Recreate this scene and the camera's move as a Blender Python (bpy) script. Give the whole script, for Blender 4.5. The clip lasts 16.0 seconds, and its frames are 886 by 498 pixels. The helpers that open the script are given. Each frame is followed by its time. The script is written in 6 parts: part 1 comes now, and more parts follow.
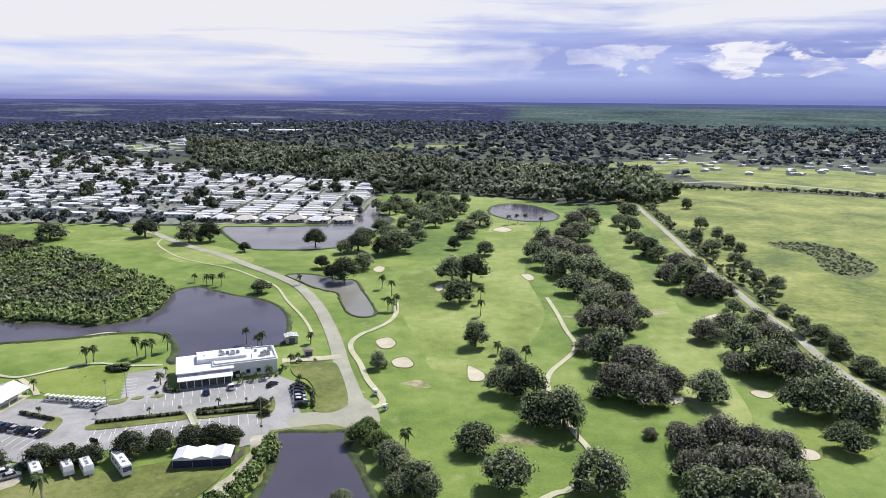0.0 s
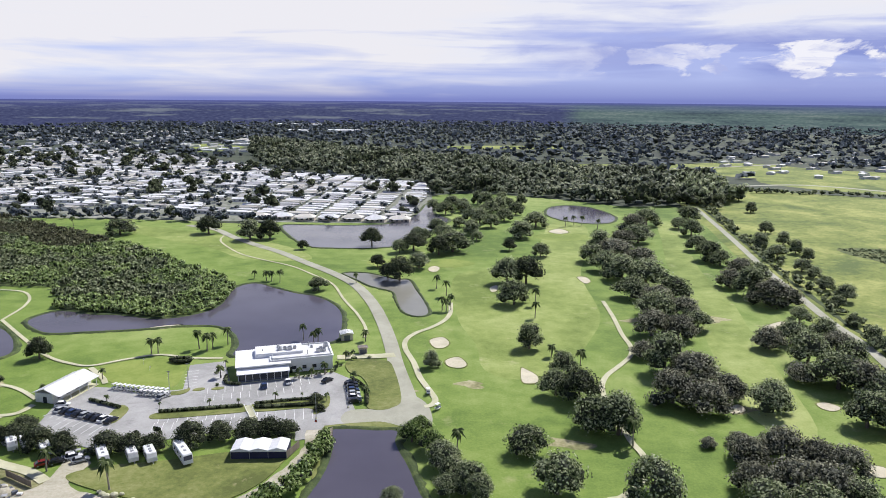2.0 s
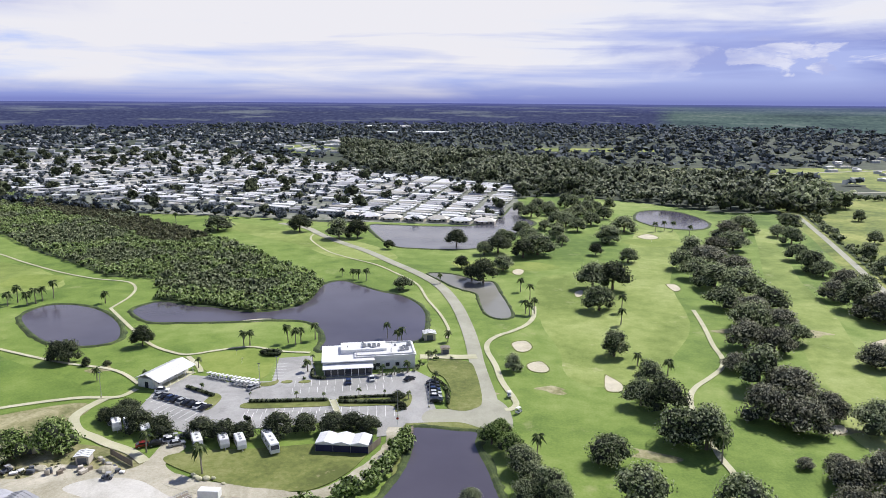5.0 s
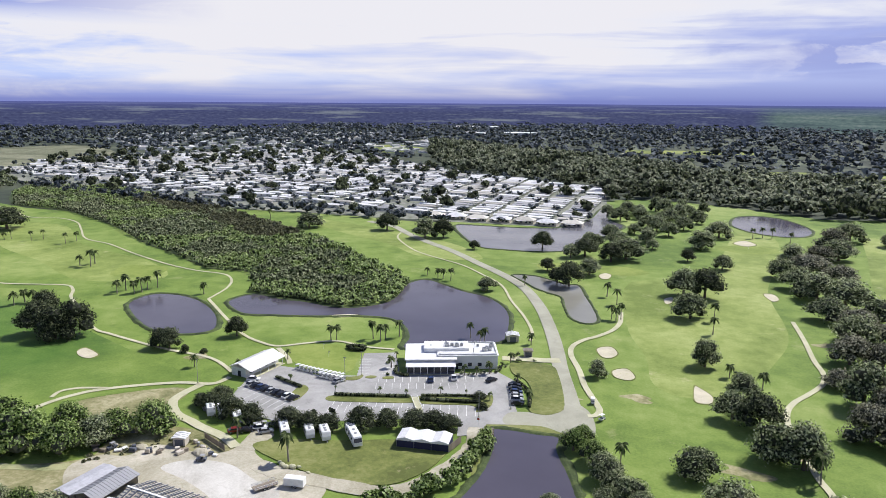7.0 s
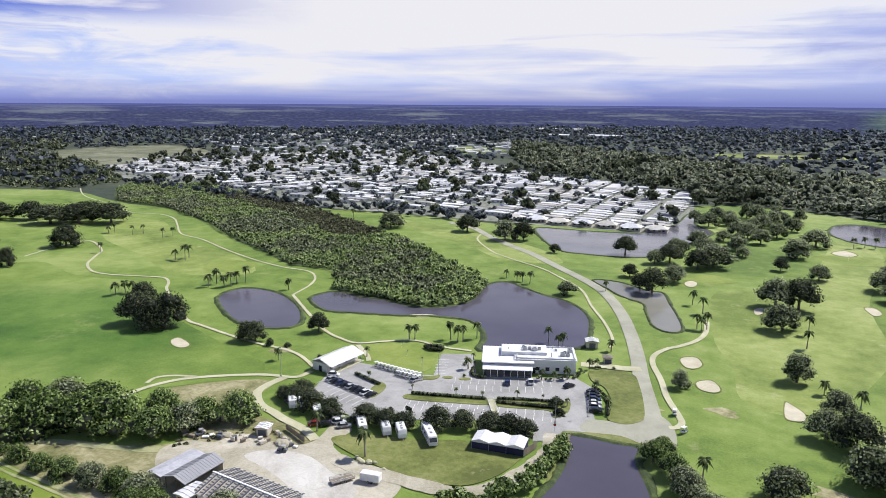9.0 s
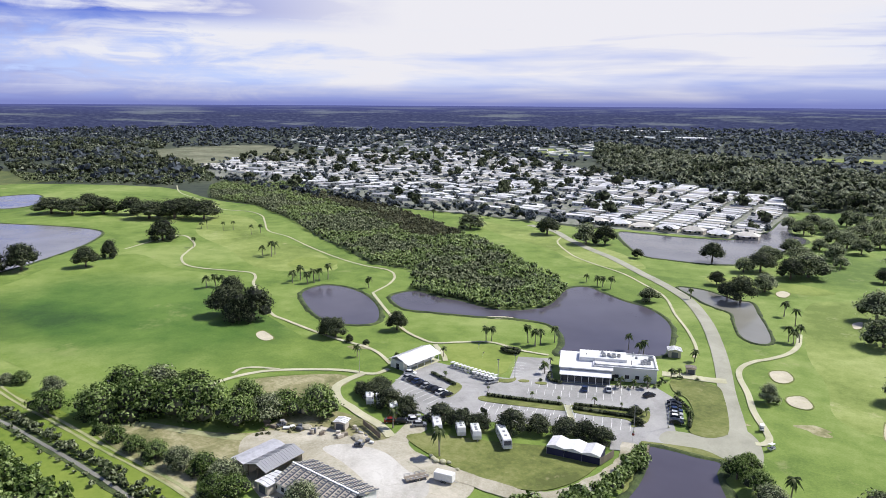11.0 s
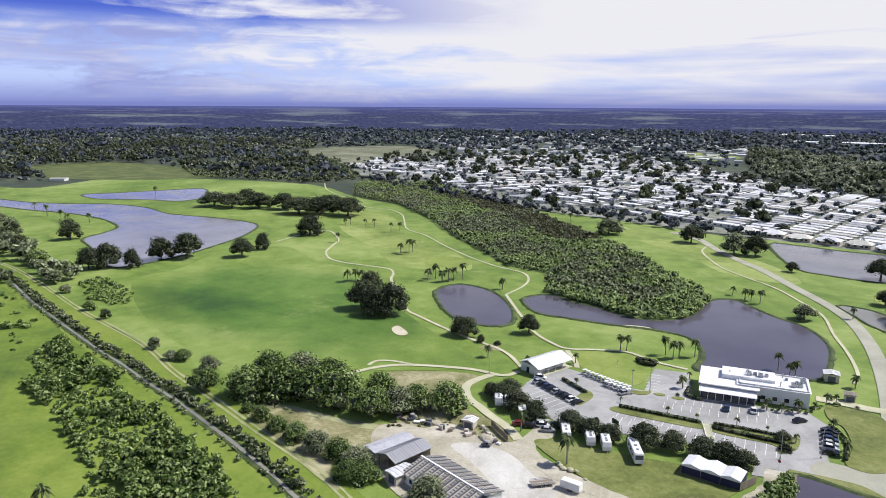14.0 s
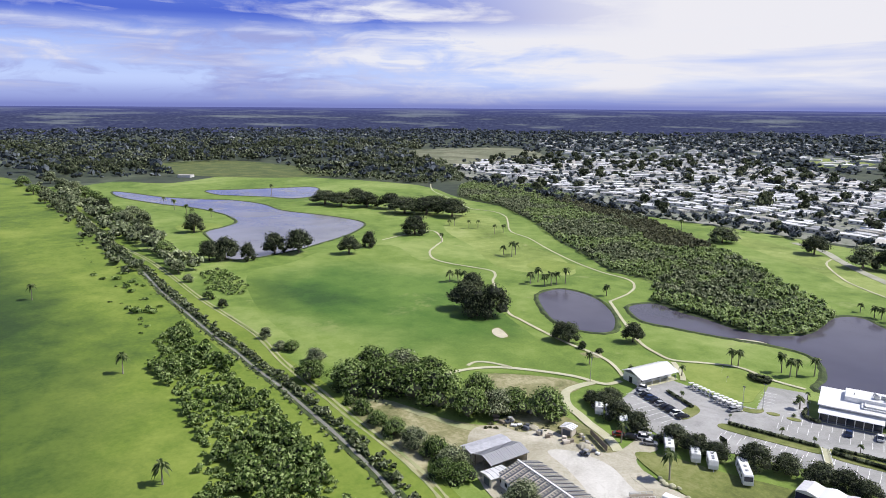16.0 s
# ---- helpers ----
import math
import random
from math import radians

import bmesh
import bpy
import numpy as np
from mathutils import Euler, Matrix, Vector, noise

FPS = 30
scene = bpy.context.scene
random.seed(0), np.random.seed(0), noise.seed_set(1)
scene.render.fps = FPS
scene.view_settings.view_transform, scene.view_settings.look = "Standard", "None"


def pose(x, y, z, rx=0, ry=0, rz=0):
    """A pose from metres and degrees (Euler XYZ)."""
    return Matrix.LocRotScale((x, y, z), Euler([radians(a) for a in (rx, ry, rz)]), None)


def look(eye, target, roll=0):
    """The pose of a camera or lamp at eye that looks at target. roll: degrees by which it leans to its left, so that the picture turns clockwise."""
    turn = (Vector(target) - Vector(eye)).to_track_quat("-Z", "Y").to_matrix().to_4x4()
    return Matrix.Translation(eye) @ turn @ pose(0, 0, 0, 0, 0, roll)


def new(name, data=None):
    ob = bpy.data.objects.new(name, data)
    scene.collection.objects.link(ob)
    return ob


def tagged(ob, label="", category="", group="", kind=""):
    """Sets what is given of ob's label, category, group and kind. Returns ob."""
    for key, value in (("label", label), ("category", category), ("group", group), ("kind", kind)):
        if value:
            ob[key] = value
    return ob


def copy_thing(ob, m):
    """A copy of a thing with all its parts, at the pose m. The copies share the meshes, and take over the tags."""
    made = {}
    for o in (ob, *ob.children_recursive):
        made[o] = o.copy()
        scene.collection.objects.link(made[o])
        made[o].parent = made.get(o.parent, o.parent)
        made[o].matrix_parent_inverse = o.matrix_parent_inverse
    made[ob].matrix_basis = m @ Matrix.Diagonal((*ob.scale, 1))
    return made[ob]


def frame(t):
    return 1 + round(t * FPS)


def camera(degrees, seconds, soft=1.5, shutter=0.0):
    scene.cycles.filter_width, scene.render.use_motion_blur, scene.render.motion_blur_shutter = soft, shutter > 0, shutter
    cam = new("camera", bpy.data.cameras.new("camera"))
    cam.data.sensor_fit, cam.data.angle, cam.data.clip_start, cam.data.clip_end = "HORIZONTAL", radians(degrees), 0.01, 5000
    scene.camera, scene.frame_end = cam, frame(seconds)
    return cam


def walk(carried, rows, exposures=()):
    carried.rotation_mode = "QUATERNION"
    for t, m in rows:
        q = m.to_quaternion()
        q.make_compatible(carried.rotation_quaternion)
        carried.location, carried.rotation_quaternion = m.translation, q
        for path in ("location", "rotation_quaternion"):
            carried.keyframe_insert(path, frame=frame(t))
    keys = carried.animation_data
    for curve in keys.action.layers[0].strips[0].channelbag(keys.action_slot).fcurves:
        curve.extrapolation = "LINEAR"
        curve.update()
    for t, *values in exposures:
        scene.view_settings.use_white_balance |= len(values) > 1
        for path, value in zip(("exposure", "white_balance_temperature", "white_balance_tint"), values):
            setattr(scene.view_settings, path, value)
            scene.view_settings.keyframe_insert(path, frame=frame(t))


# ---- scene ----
# The camera: a drone that hangs still and pans to its left.
HEIGHT = 95.0
cam = camera(64.935, 16.0, 0.5)
# seconds, yaw, pitch, roll
TURN = [
    (0.0, 0.011, -12.147, 0.475),
    (0.5, 1.390, -12.155, 0.544),
    (1.0, 2.459, -12.140, 0.499),
    (1.5, 3.570, -12.149, 0.487),
    (2.0, 4.646, -12.138, 0.459),
    (2.5, 5.815, -12.128, 0.414),
    (3.0, 6.871, -12.118, 0.407),
    (3.5, 8.050, -12.107, 0.401),
    (4.0, 9.097, -12.073, 0.411),
    (6.5, 17.016, -12.016, 0.321),
    (7.0, 18.908, -12.013, 0.365),
    (7.5, 20.641, -11.971, 0.353),
    (8.0, 22.306, -11.946, 0.338),
    (8.5, 24.053, -11.932, 0.348),
    (9.0, 25.593, -11.896, 0.335),
    (11.5, 34.210, -11.797, 0.375),
    (12.0, 36.249, -11.781, 0.417),
    (12.5, 37.984, -11.758, 0.398),
    (13.0, 39.853, -11.747, 0.381),
    (13.5, 41.559, -11.730, 0.362),
    (14.0, 43.532, -11.716, 0.317),
    (14.5, 45.419, -11.697, 0.289),
    (15.0, 47.698, -11.654, 0.293),
    (15.5, 49.741, -11.642, 0.278),
    (16.0, 52.154, -11.613, 0.403),
]
walk(cam, [(t, pose(0, 0, HEIGHT, 90 + tilt, 0, turn) @ pose(0, 0, 0, 0, 0, lean)) for t, turn, tilt, lean in TURN],
     exposures=[(0.0, 0.0, 6220, 12), (16.0, 0.0, 6220, 12)])

from mathutils.geometry import tessellate_polygon

# ---------------------------------------------------------------- light
SUN_TURN, SUN_LIFT = radians(36), radians(50)      # clockwise from +y, above the horizon
toward_sun = Vector((math.sin(SUN_TURN) * math.cos(SUN_LIFT), math.cos(SUN_TURN) * math.cos(SUN_LIFT), math.sin(SUN_LIFT)))
sun = new("sun", bpy.data.lights.new("sun", "SUN"))
sun.data.energy, sun.data.angle, sun.data.color = 5.6, radians(0.6), (1.0, 0.95, 0.86)
sun.matrix_world = look(toward_sun * 500, (0, 0, 0))


def graph(tree):
    """A maker of nodes for a tree: values that are sockets are linked, others set."""
    def node(kind, out=0, props=(), **values):
        n = tree.nodes.new("ShaderNode" + kind)
        props = dict(props)
        if "operation" in props:
            n.operation = props["operation"]
        if "data_type" in props:
            n.data_type, n.blend_type = props["data_type"], props["blend_type"]
        if "sky_type" in props:
            n.sky_type, n.sun_disc = props["sky_type"], props["sun_disc"]
            n.sun_elevation, n.sun_rotation = props["sun_elevation"], props["sun_rotation"]
            n.air_density, n.dust_density, n.ozone_density = props["air_density"], props["dust_density"], props["ozone_density"]
        for key, value in values.items():
            key = key.replace("_", " ").strip()
            socket = n.inputs[int(key[1:])] if key[0] == "i" and key[1:].isdigit() else n.inputs[key]
            if isinstance(value, bpy.types.NodeSocket):
                tree.links.new(value, socket)
            else:
                socket.default_value = value
        return n.outputs[out]
    return node


def ramp(node, fac, *stops):
    out = node("ValToRGB", Fac=fac)
    r = out.node.color_ramp
    while len(r.elements) < len(stops):
        r.elements.new(0.5)
    for e, (p, c) in zip(r.elements, stops):
        e.position, e.color = p, (*c, 1) if len(c) == 3 else c
    return out


def grey(v):
    return (v, v, v)


def calc(node, op, a, b=0.0, c=0.0):
    return node("Math", props={"operation": op}, i0=a, i1=b, i2=c)


def blend(node, fac, a, b, kind="MIX"):
    n = node("Mix", 2, {"data_type": "RGBA", "blend_type": kind}, i0=fac)
    tree = n.node.id_data
    for i, v in ((6, a), (7, b)):
        if isinstance(v, bpy.types.NodeSocket):
            tree.links.new(v, n.node.inputs[i])
        else:
            n.node.inputs[i].default_value = (*v, 1)
    return n


def sky():
    world = bpy.data.worlds.new("sky")
    scene.world = world
    world.use_nodes = True
    t = world.node_tree
    t.nodes.clear()
    node = graph(t)
    clear = node("TexSky", props={"sky_type": "NISHITA", "sun_disc": False, "sun_elevation": SUN_LIFT, "sun_rotation": SUN_TURN,
                                  "air_density": 1.6, "dust_density": 0.6, "ozone_density": 3.0})
    clear = node("VectorMath", props={"operation": "SCALE"}, i0=node("VectorMath", props={"operation": "MULTIPLY"}, i0=clear, i1=(0.50, 0.74, 1.35)), Scale=0.055)
    way = node("TexCoord", 0)
    x, y, up = (node("SeparateXYZ", k, Vector=way) for k in range(3))
    lift = calc(node, "MAXIMUM", up, 0.0)
    turn = calc(node, "ARCTAN2", calc(node, "MULTIPLY", x, -1.0), y)

    def clouds(wide, high, detail, rough, twist):
        return node("TexNoise", Vector=node("VectorMath", props={"operation": "MULTIPLY"}, i0=way, i1=(wide, wide, high)), Scale=1.0, Detail=detail, Roughness=rough, Distortion=twist)

    def fade(value, a, b):
        """From 0 at a to 1 at b."""
        return node("MapRange", Value=value, From_Min=a, From_Max=b)

    def both(a, b):
        return calc(node, "MULTIPLY", a, b)

    broad = clouds(3.2, 26.0, 4.0, 0.5, 0.5)
    streak = clouds(3.6, 48.0, 6.0, 0.5, 0.6)
    fine = clouds(12.0, 44.0, 8.0, 0.6, 0.7)
    west = fade(turn, 0.62, 1.0)
    east = fade(turn, -0.05, -0.35)
    middle = both(fade(turn, -0.16, 0.16), fade(turn, 1.15, 0.66))
    top_east = both(east, fade(lift, 0.080, 0.115))
    # the cloud sheet begins some way above the skyline and is whole toward the town
    shape = calc(node, "ADD", both(broad, 0.6), both(streak, 0.4))
    sheet_edge = calc(node, "ADD", both(lift, 5.2), calc(node, "ADD", both(calc(node, "SUBTRACT", shape, 0.5), 2.6), calc(node, "ADD", both(middle, 0.30), calc(node, "ADD", both(west, calc(node, "MULTIPLY_ADD", fine, 1.9, -0.80)), both(top_east, 0.45)))))
    mask = fade(sheet_edge, 0.20, 0.66)
    opening = both(both(both(west, fade(lift, 0.180, 0.150)), fade(lift, 0.090, 0.110)), fade(calc(node, "ADD", shape, both(fine, 0.3)), 0.80, 0.66))
    mask = both(mask, calc(node, "SUBTRACT", 1.0, opening))
    # heaped clouds in the east, white on top and blue below
    puff = clouds(15.0, 34.0, 7.0, 0.55, 0.6)
    level = both(fade(lift, 0.014, 0.034), fade(lift, 0.095, 0.070))
    heap = both(both(fade(both(puff, level), 0.46, 0.52), east), 0.95)
    under = both(both(fade(broad, 0.44, 0.56), east), both(fade(lift, 0.020, 0.045), fade(lift, 0.090, 0.07)))
    low = ramp(node, lift, (0.0, (0.37, 0.42, 0.71)), (0.03, (0.45, 0.51, 0.80)), (0.075, (0.42, 0.48, 0.80)), (0.14, (0.30, 0.37, 0.77)))
    pale = ramp(node, lift, (0.0, (0.40, 0.46, 0.80)), (0.035, (0.54, 0.64, 0.93)), (0.080, (0.42, 0.54, 0.92)), (0.118, (0.085, 0.15, 0.62)), (0.150, (0.16, 0.24, 0.70)), (0.185, (0.42, 0.48, 0.78)))
    behind = blend(node, fade(turn, 0.10, 0.70), low, pale)
    behind = blend(node, both(under, 0.75), behind, (0.17, 0.22, 0.56))
    behind = blend(node, fade(lift, 0.16, 0.28), behind, clear)
    thick = calc(node, "ADD", calc(node, "ADD", both(streak, 0.55), both(fine, 0.25)), calc(node, "ADD", calc(node, "ADD", both(middle, 0.40), both(top_east, 0.25)), both(lift, 1.2)))
    bright = ramp(node, thick, (0.46, (0.36, 0.40, 0.70)), (0.58, (0.62, 0.65, 0.83)), (0.70, (0.83, 0.83, 0.87)), (0.85, (0.86, 0.84, 0.85)))
    mask = both(mask, ramp(node, lift, (0.17, grey(1)), (0.34, grey(0.12))))
    colour = blend(node, mask, behind, bright)
    colour = blend(node, heap, colour, ramp(node, fine, (0.36, (0.45, 0.49, 0.76)), (0.55, (0.93, 0.91, 0.92))))
    haze = ramp(node, up, (0.0, grey(0.9)), (0.006, grey(0.55)), (0.028, grey(0)))
    colour = blend(node, haze, colour, (0.20, 0.23, 0.53))
    t.links.new(node("Background", Color=colour, Strength=1.0), t.nodes.new("ShaderNodeOutputWorld").inputs[0])


sky()


# ---------------------------------------------------------------- materials
def material(name, rough=0.8, metal=0.0):
    m = bpy.data.materials.new(name)
    m.use_nodes = True
    node = graph(m.node_tree)
    bsdf = m.node_tree.nodes["Principled BSDF"]
    bsdf.inputs["Roughness"].default_value, bsdf.inputs["Metallic"].default_value = rough, metal
    return m, node, bsdf


def finish(m, bsdf, colour=None, rough=None, height=None, bump=0.3, depth=0.05):
    links = m.node_tree.links
    if colour is not None:
        links.new(colour, bsdf.inputs["Base Color"])
    if rough is not None:
        links.new(rough, bsdf.inputs["Roughness"])
    if height is not None:
        links.new(graph(m.node_tree)("Bump", Height=height, Strength=bump, Distance=depth), bsdf.inputs["Normal"])
    return m


def turf(name, dark, mid, light, patch=0.012, dry=None, tuft=1.3, fields=None, mown=None):
    """Grass: broad tone, patches of wear, mottling and blades."""
    m, node, bsdf = material(name, 0.9)
    at = node("TexCoord", 3)
    broad = node("TexNoise", Vector=at, Scale=patch, Detail=4.0, Roughness=0.6, Distortion=0.5)
    spots = node("TexNoise", Vector=at, Scale=patch * 9, Detail=6.0, Roughness=0.65)
    blades = node("TexNoise", Vector=at, Scale=tuft, Detail=5.0, Roughness=0.7)
    tone = calc(node, "ADD", calc(node, "MULTIPLY", broad, 0.55), calc(node, "ADD", calc(node, "MULTIPLY", spots, 0.28), calc(node, "MULTIPLY", blades, 0.17)))
    colour = ramp(node, tone, (0.40, dark), (0.50, mid), (0.61, light))
    if dry:
        worn = ramp(node, node("TexNoise", Vector=at, Scale=patch * 4, Detail=8.0, Roughness=0.7), (0.60, grey(0)), (0.74, grey(0.7)))
        colour = blend(node, worn, colour, dry)
    if fields:
        plots = ramp(node, node("TexNoise", Vector=at, Scale=0.0045, Detail=3.0, Roughness=0.5), (0.59, grey(0)), (0.63, grey(1)))
        colour = blend(node, plots, colour, blend(node, spots, fields, tuple(v * 0.6 for v in fields)))
    # tones inside an oval give way to the given stops outside
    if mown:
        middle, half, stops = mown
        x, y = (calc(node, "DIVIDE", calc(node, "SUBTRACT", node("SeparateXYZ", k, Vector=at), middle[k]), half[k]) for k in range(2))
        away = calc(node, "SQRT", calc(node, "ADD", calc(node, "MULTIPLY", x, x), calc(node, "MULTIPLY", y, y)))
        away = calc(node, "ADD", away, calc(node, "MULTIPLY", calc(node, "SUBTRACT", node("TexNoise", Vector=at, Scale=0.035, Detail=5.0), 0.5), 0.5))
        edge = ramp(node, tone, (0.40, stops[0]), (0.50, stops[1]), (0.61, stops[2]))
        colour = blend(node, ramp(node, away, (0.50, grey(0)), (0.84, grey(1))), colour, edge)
    return finish(m, bsdf, colour, height=blades, bump=0.5, depth=0.15)


def ground_stuff(name, dark, light, scale=0.4, rough=0.9, bump=0.3, stain=None):
    """Sand, gravel, asphalt, concrete: two scales of tone."""
    m, node, bsdf = material(name, rough)
    at = node("TexCoord", 3)
    broad = node("TexNoise", Vector=at, Scale=scale * 0.12, Detail=6.0, Roughness=0.65, Distortion=0.8)
    grain = node("TexNoise", Vector=at, Scale=scale * 4, Detail=6.0, Roughness=0.7)
    tone = calc(node, "ADD", calc(node, "MULTIPLY", broad, 0.7), calc(node, "MULTIPLY", grain, 0.3))
    colour = ramp(node, tone, (0.36, dark), (0.62, light))
    if stain:
        marks = ramp(node, node("TexNoise", Vector=at, Scale=scale * 0.35, Detail=8.0, Roughness=0.75, Distortion=1.5), (0.55, grey(0)), (0.70, grey(0.6)))
        colour = blend(node, marks, colour, stain)
    return finish(m, bsdf, colour, height=grain, bump=bump)


def painted(name, colour, rough=0.6, metal=0.0, vary=0.12, streak=0.6):
    """Paint, sheet metal or plastic with a little dirt; each thing a shade apart."""
    m, node, bsdf = material(name, rough, metal)
    at = node("TexCoord", 3)
    dirt = node("TexNoise", Vector=at, Scale=streak, Detail=7.0, Roughness=0.7, Distortion=0.6)
    own = node("ObjectInfo", 5)
    tone = calc(node, "ADD", calc(node, "MULTIPLY", dirt, 0.7), calc(node, "MULTIPLY", own, 0.3))
    c = ramp(node, tone, (0.30, tuple(v * (1 - 2 * vary) for v in colour)), (0.55, colour))
    return finish(m, bsdf, c, height=dirt, bump=0.08)


def leaves(name, dark, mid, light, shine=0.12, thin_share=0.42):
    m, node, bsdf = material(name, 0.62)
    island = node("NewGeometry", 8)
    own = node("ObjectInfo", 5)
    tone = calc(node, "ADD", calc(node, "MULTIPLY", island, 0.8), calc(node, "MULTIPLY", own, 0.2))
    colour = ramp(node, tone, (0.20, dark), (0.5, mid), (0.84, light))
    finish(m, bsdf, colour)
    bsdf.inputs["Specular IOR Level"].default_value = shine
    thin = node("BsdfTranslucent", Color=colour)
    mix = node("MixShader", Fac=thin_share)
    tree = m.node_tree
    tree.links.new(bsdf.outputs[0], mix.node.inputs[1])
    tree.links.new(thin, mix.node.inputs[2])
    tree.links.new(mix, tree.nodes["Material Output"].inputs[0])
    return m


def water_stuff(name, deep):
    m, node, bsdf = material(name, 0.06)
    at = node("TexCoord", 3)
    wave = node("TexNoise", Vector=at, Scale=0.9, Detail=5.0, Roughness=0.6)
    silt = node("TexNoise", Vector=at, Scale=0.02, Detail=4.0)
    bsdf.inputs["IOR"].default_value = 1.33
    calm = ramp(node, node("TexNoise", Vector=at, Scale=0.03, Detail=3.0), (0.35, grey(0.05)), (0.65, grey(0.22)))
    return finish(m, bsdf, ramp(node, silt, (0.3, deep), (0.7, tuple(v * 1.5 for v in deep))), calm, wave, 0.35, 0.06)


FAIRWAY_TONES = (0.085, 0.148, 0.014), (0.160, 0.236, 0.036), (0.262, 0.322, 0.088)
GRASS = turf("fairway_grass", *FAIRWAY_TONES, 0.012, (0.36, 0.34, 0.17))
LAWN = turf("lawn_grass", (0.085, 0.105, 0.018), (0.150, 0.175, 0.038), (0.235, 0.240, 0.085), 0.06, (0.36, 0.31, 0.18))
MOWN = turf("mown_fairway_grass", (0.130, 0.185, 0.026), (0.220, 0.280, 0.060), (0.330, 0.372, 0.125), 0.016, (0.46, 0.43, 0.24))
GREEN = turf("green_grass", (0.140, 0.200, 0.026), (0.195, 0.255, 0.042), (0.250, 0.300, 0.065), 0.05)
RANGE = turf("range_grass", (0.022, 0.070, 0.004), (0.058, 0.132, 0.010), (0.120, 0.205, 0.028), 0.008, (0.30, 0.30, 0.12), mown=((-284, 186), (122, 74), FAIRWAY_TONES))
PASTURE = turf("pasture_grass", (0.075, 0.115, 0.014), (0.175, 0.215, 0.034), (0.320, 0.335, 0.090), 0.020, (0.40, 0.34, 0.13), 0.4)
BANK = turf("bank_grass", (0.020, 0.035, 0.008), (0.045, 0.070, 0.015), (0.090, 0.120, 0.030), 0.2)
WEST_PASTURE = turf("west_pasture_grass", (0.060, 0.110, 0.008), (0.130, 0.195, 0.016), (0.215, 0.270, 0.040), 0.006, (0.30, 0.30, 0.08), 0.5)
# darker green within a soft oval, the west pasture's tones around it
DARK_PASTURE = turf("dark_pasture_grass", (0.016, 0.044, 0.002), (0.036, 0.078, 0.004), (0.080, 0.130, 0.010), 0.010, None, 0.5, mown=((-365, -16), (380, 100), ((0.060, 0.110, 0.008), (0.130, 0.195, 0.016), (0.215, 0.270, 0.040))))
MARSH = turf("marsh_grass", (0.050, 0.075, 0.016), (0.085, 0.110, 0.024), (0.150, 0.165, 0.045), 0.05, None, 0.5)
WOODS = turf("scrub_ground", (0.020, 0.030, 0.018), (0.040, 0.055, 0.030), (0.085, 0.098, 0.055), 0.006, (0.17, 0.16, 0.12), 0.2, (0.14, 0.17, 0.10))
TOWN = ground_stuff("town_ground", (0.10, 0.12, 0.07), (0.30, 0.30, 0.26), 0.5, stain=(0.12, 0.16, 0.06))
SAND = ground_stuff("bunker_sand", (0.42, 0.38, 0.27), (0.60, 0.55, 0.42), 1.0, stain=(0.30, 0.31, 0.14))
PATH = ground_stuff("path_concrete", (0.38, 0.37, 0.23), (0.55, 0.53, 0.37), 0.8)
ROADWAY = ground_stuff("road_asphalt", (0.28, 0.28, 0.21), (0.40, 0.39, 0.31), 0.6, stain=(0.27, 0.27, 0.21))
ASPHALT = ground_stuff("lot_asphalt", (0.24, 0.24, 0.225), (0.41, 0.40, 0.385), 0.5, stain=(0.20, 0.20, 0.185))
GRAVEL = ground_stuff("yard_gravel", (0.26, 0.24, 0.16), (0.55, 0.51, 0.41), 0.4, stain=(0.20, 0.19, 0.10))
DIRT = ground_stuff("track_dirt", (0.20, 0.24, 0.08), (0.40, 0.39, 0.22), 0.6, stain=(0.20, 0.24, 0.08))
WATER = water_stuff("pond_water", (0.070, 0.064, 0.082))
LAKE_WATER = water_stuff("lake_water", (0.165, 0.160, 0.166))
SHALLOW = water_stuff("shallow_water", (0.115, 0.114, 0.125))
ROOF_WHITE = painted("white_roof", (0.80, 0.80, 0.79), 0.55)
ROOF_CREAM = painted("cream_roof", (0.66, 0.63, 0.55), 0.7)
ROOF_GREY = painted("grey_roof", (0.36, 0.36, 0.37), 0.7)
HOME_WHITE = painted("home_roof_white", (0.74, 0.74, 0.74), 0.6, vary=0.2)
HOME_CREAM = painted("home_roof_cream", (0.50, 0.48, 0.43), 0.75, vary=0.2)
ROOF_DULL = painted("dull_sheet_roof", (0.48, 0.48, 0.51), 0.55, vary=0.2)
SLAT_TAN = painted("tan_slat", (0.44, 0.41, 0.34), 0.8, vary=0.2)
APRON = ground_stuff("apron_concrete", (0.36, 0.34, 0.29), (0.62, 0.60, 0.55), 0.5, stain=(0.30, 0.28, 0.22))
NAVY = painted("navy_canvas", (0.030, 0.030, 0.080), 0.8)
ROOF_TIN = painted("weathered_tin", (0.34, 0.34, 0.35), 0.5, 0.3)
WALL_WHITE = painted("white_wall", (0.74, 0.74, 0.72), 0.8)
WALL_TAN = painted("tan_wall", (0.55, 0.50, 0.42), 0.85)
WALL_DARK = painted("dark_wall", (0.10, 0.11, 0.13), 0.8)
SILT = water_stuff("silty_water", (0.19, 0.185, 0.155))
GLASS = painted("window_glass", (0.025, 0.030, 0.040), 0.08)
METAL = painted("grey_metal", (0.42, 0.43, 0.44), 0.4, 0.6)
RUBBER = painted("tyre_rubber", (0.02, 0.02, 0.02), 0.85)
LINE = painted("line_paint", (0.72, 0.72, 0.70), 0.8)
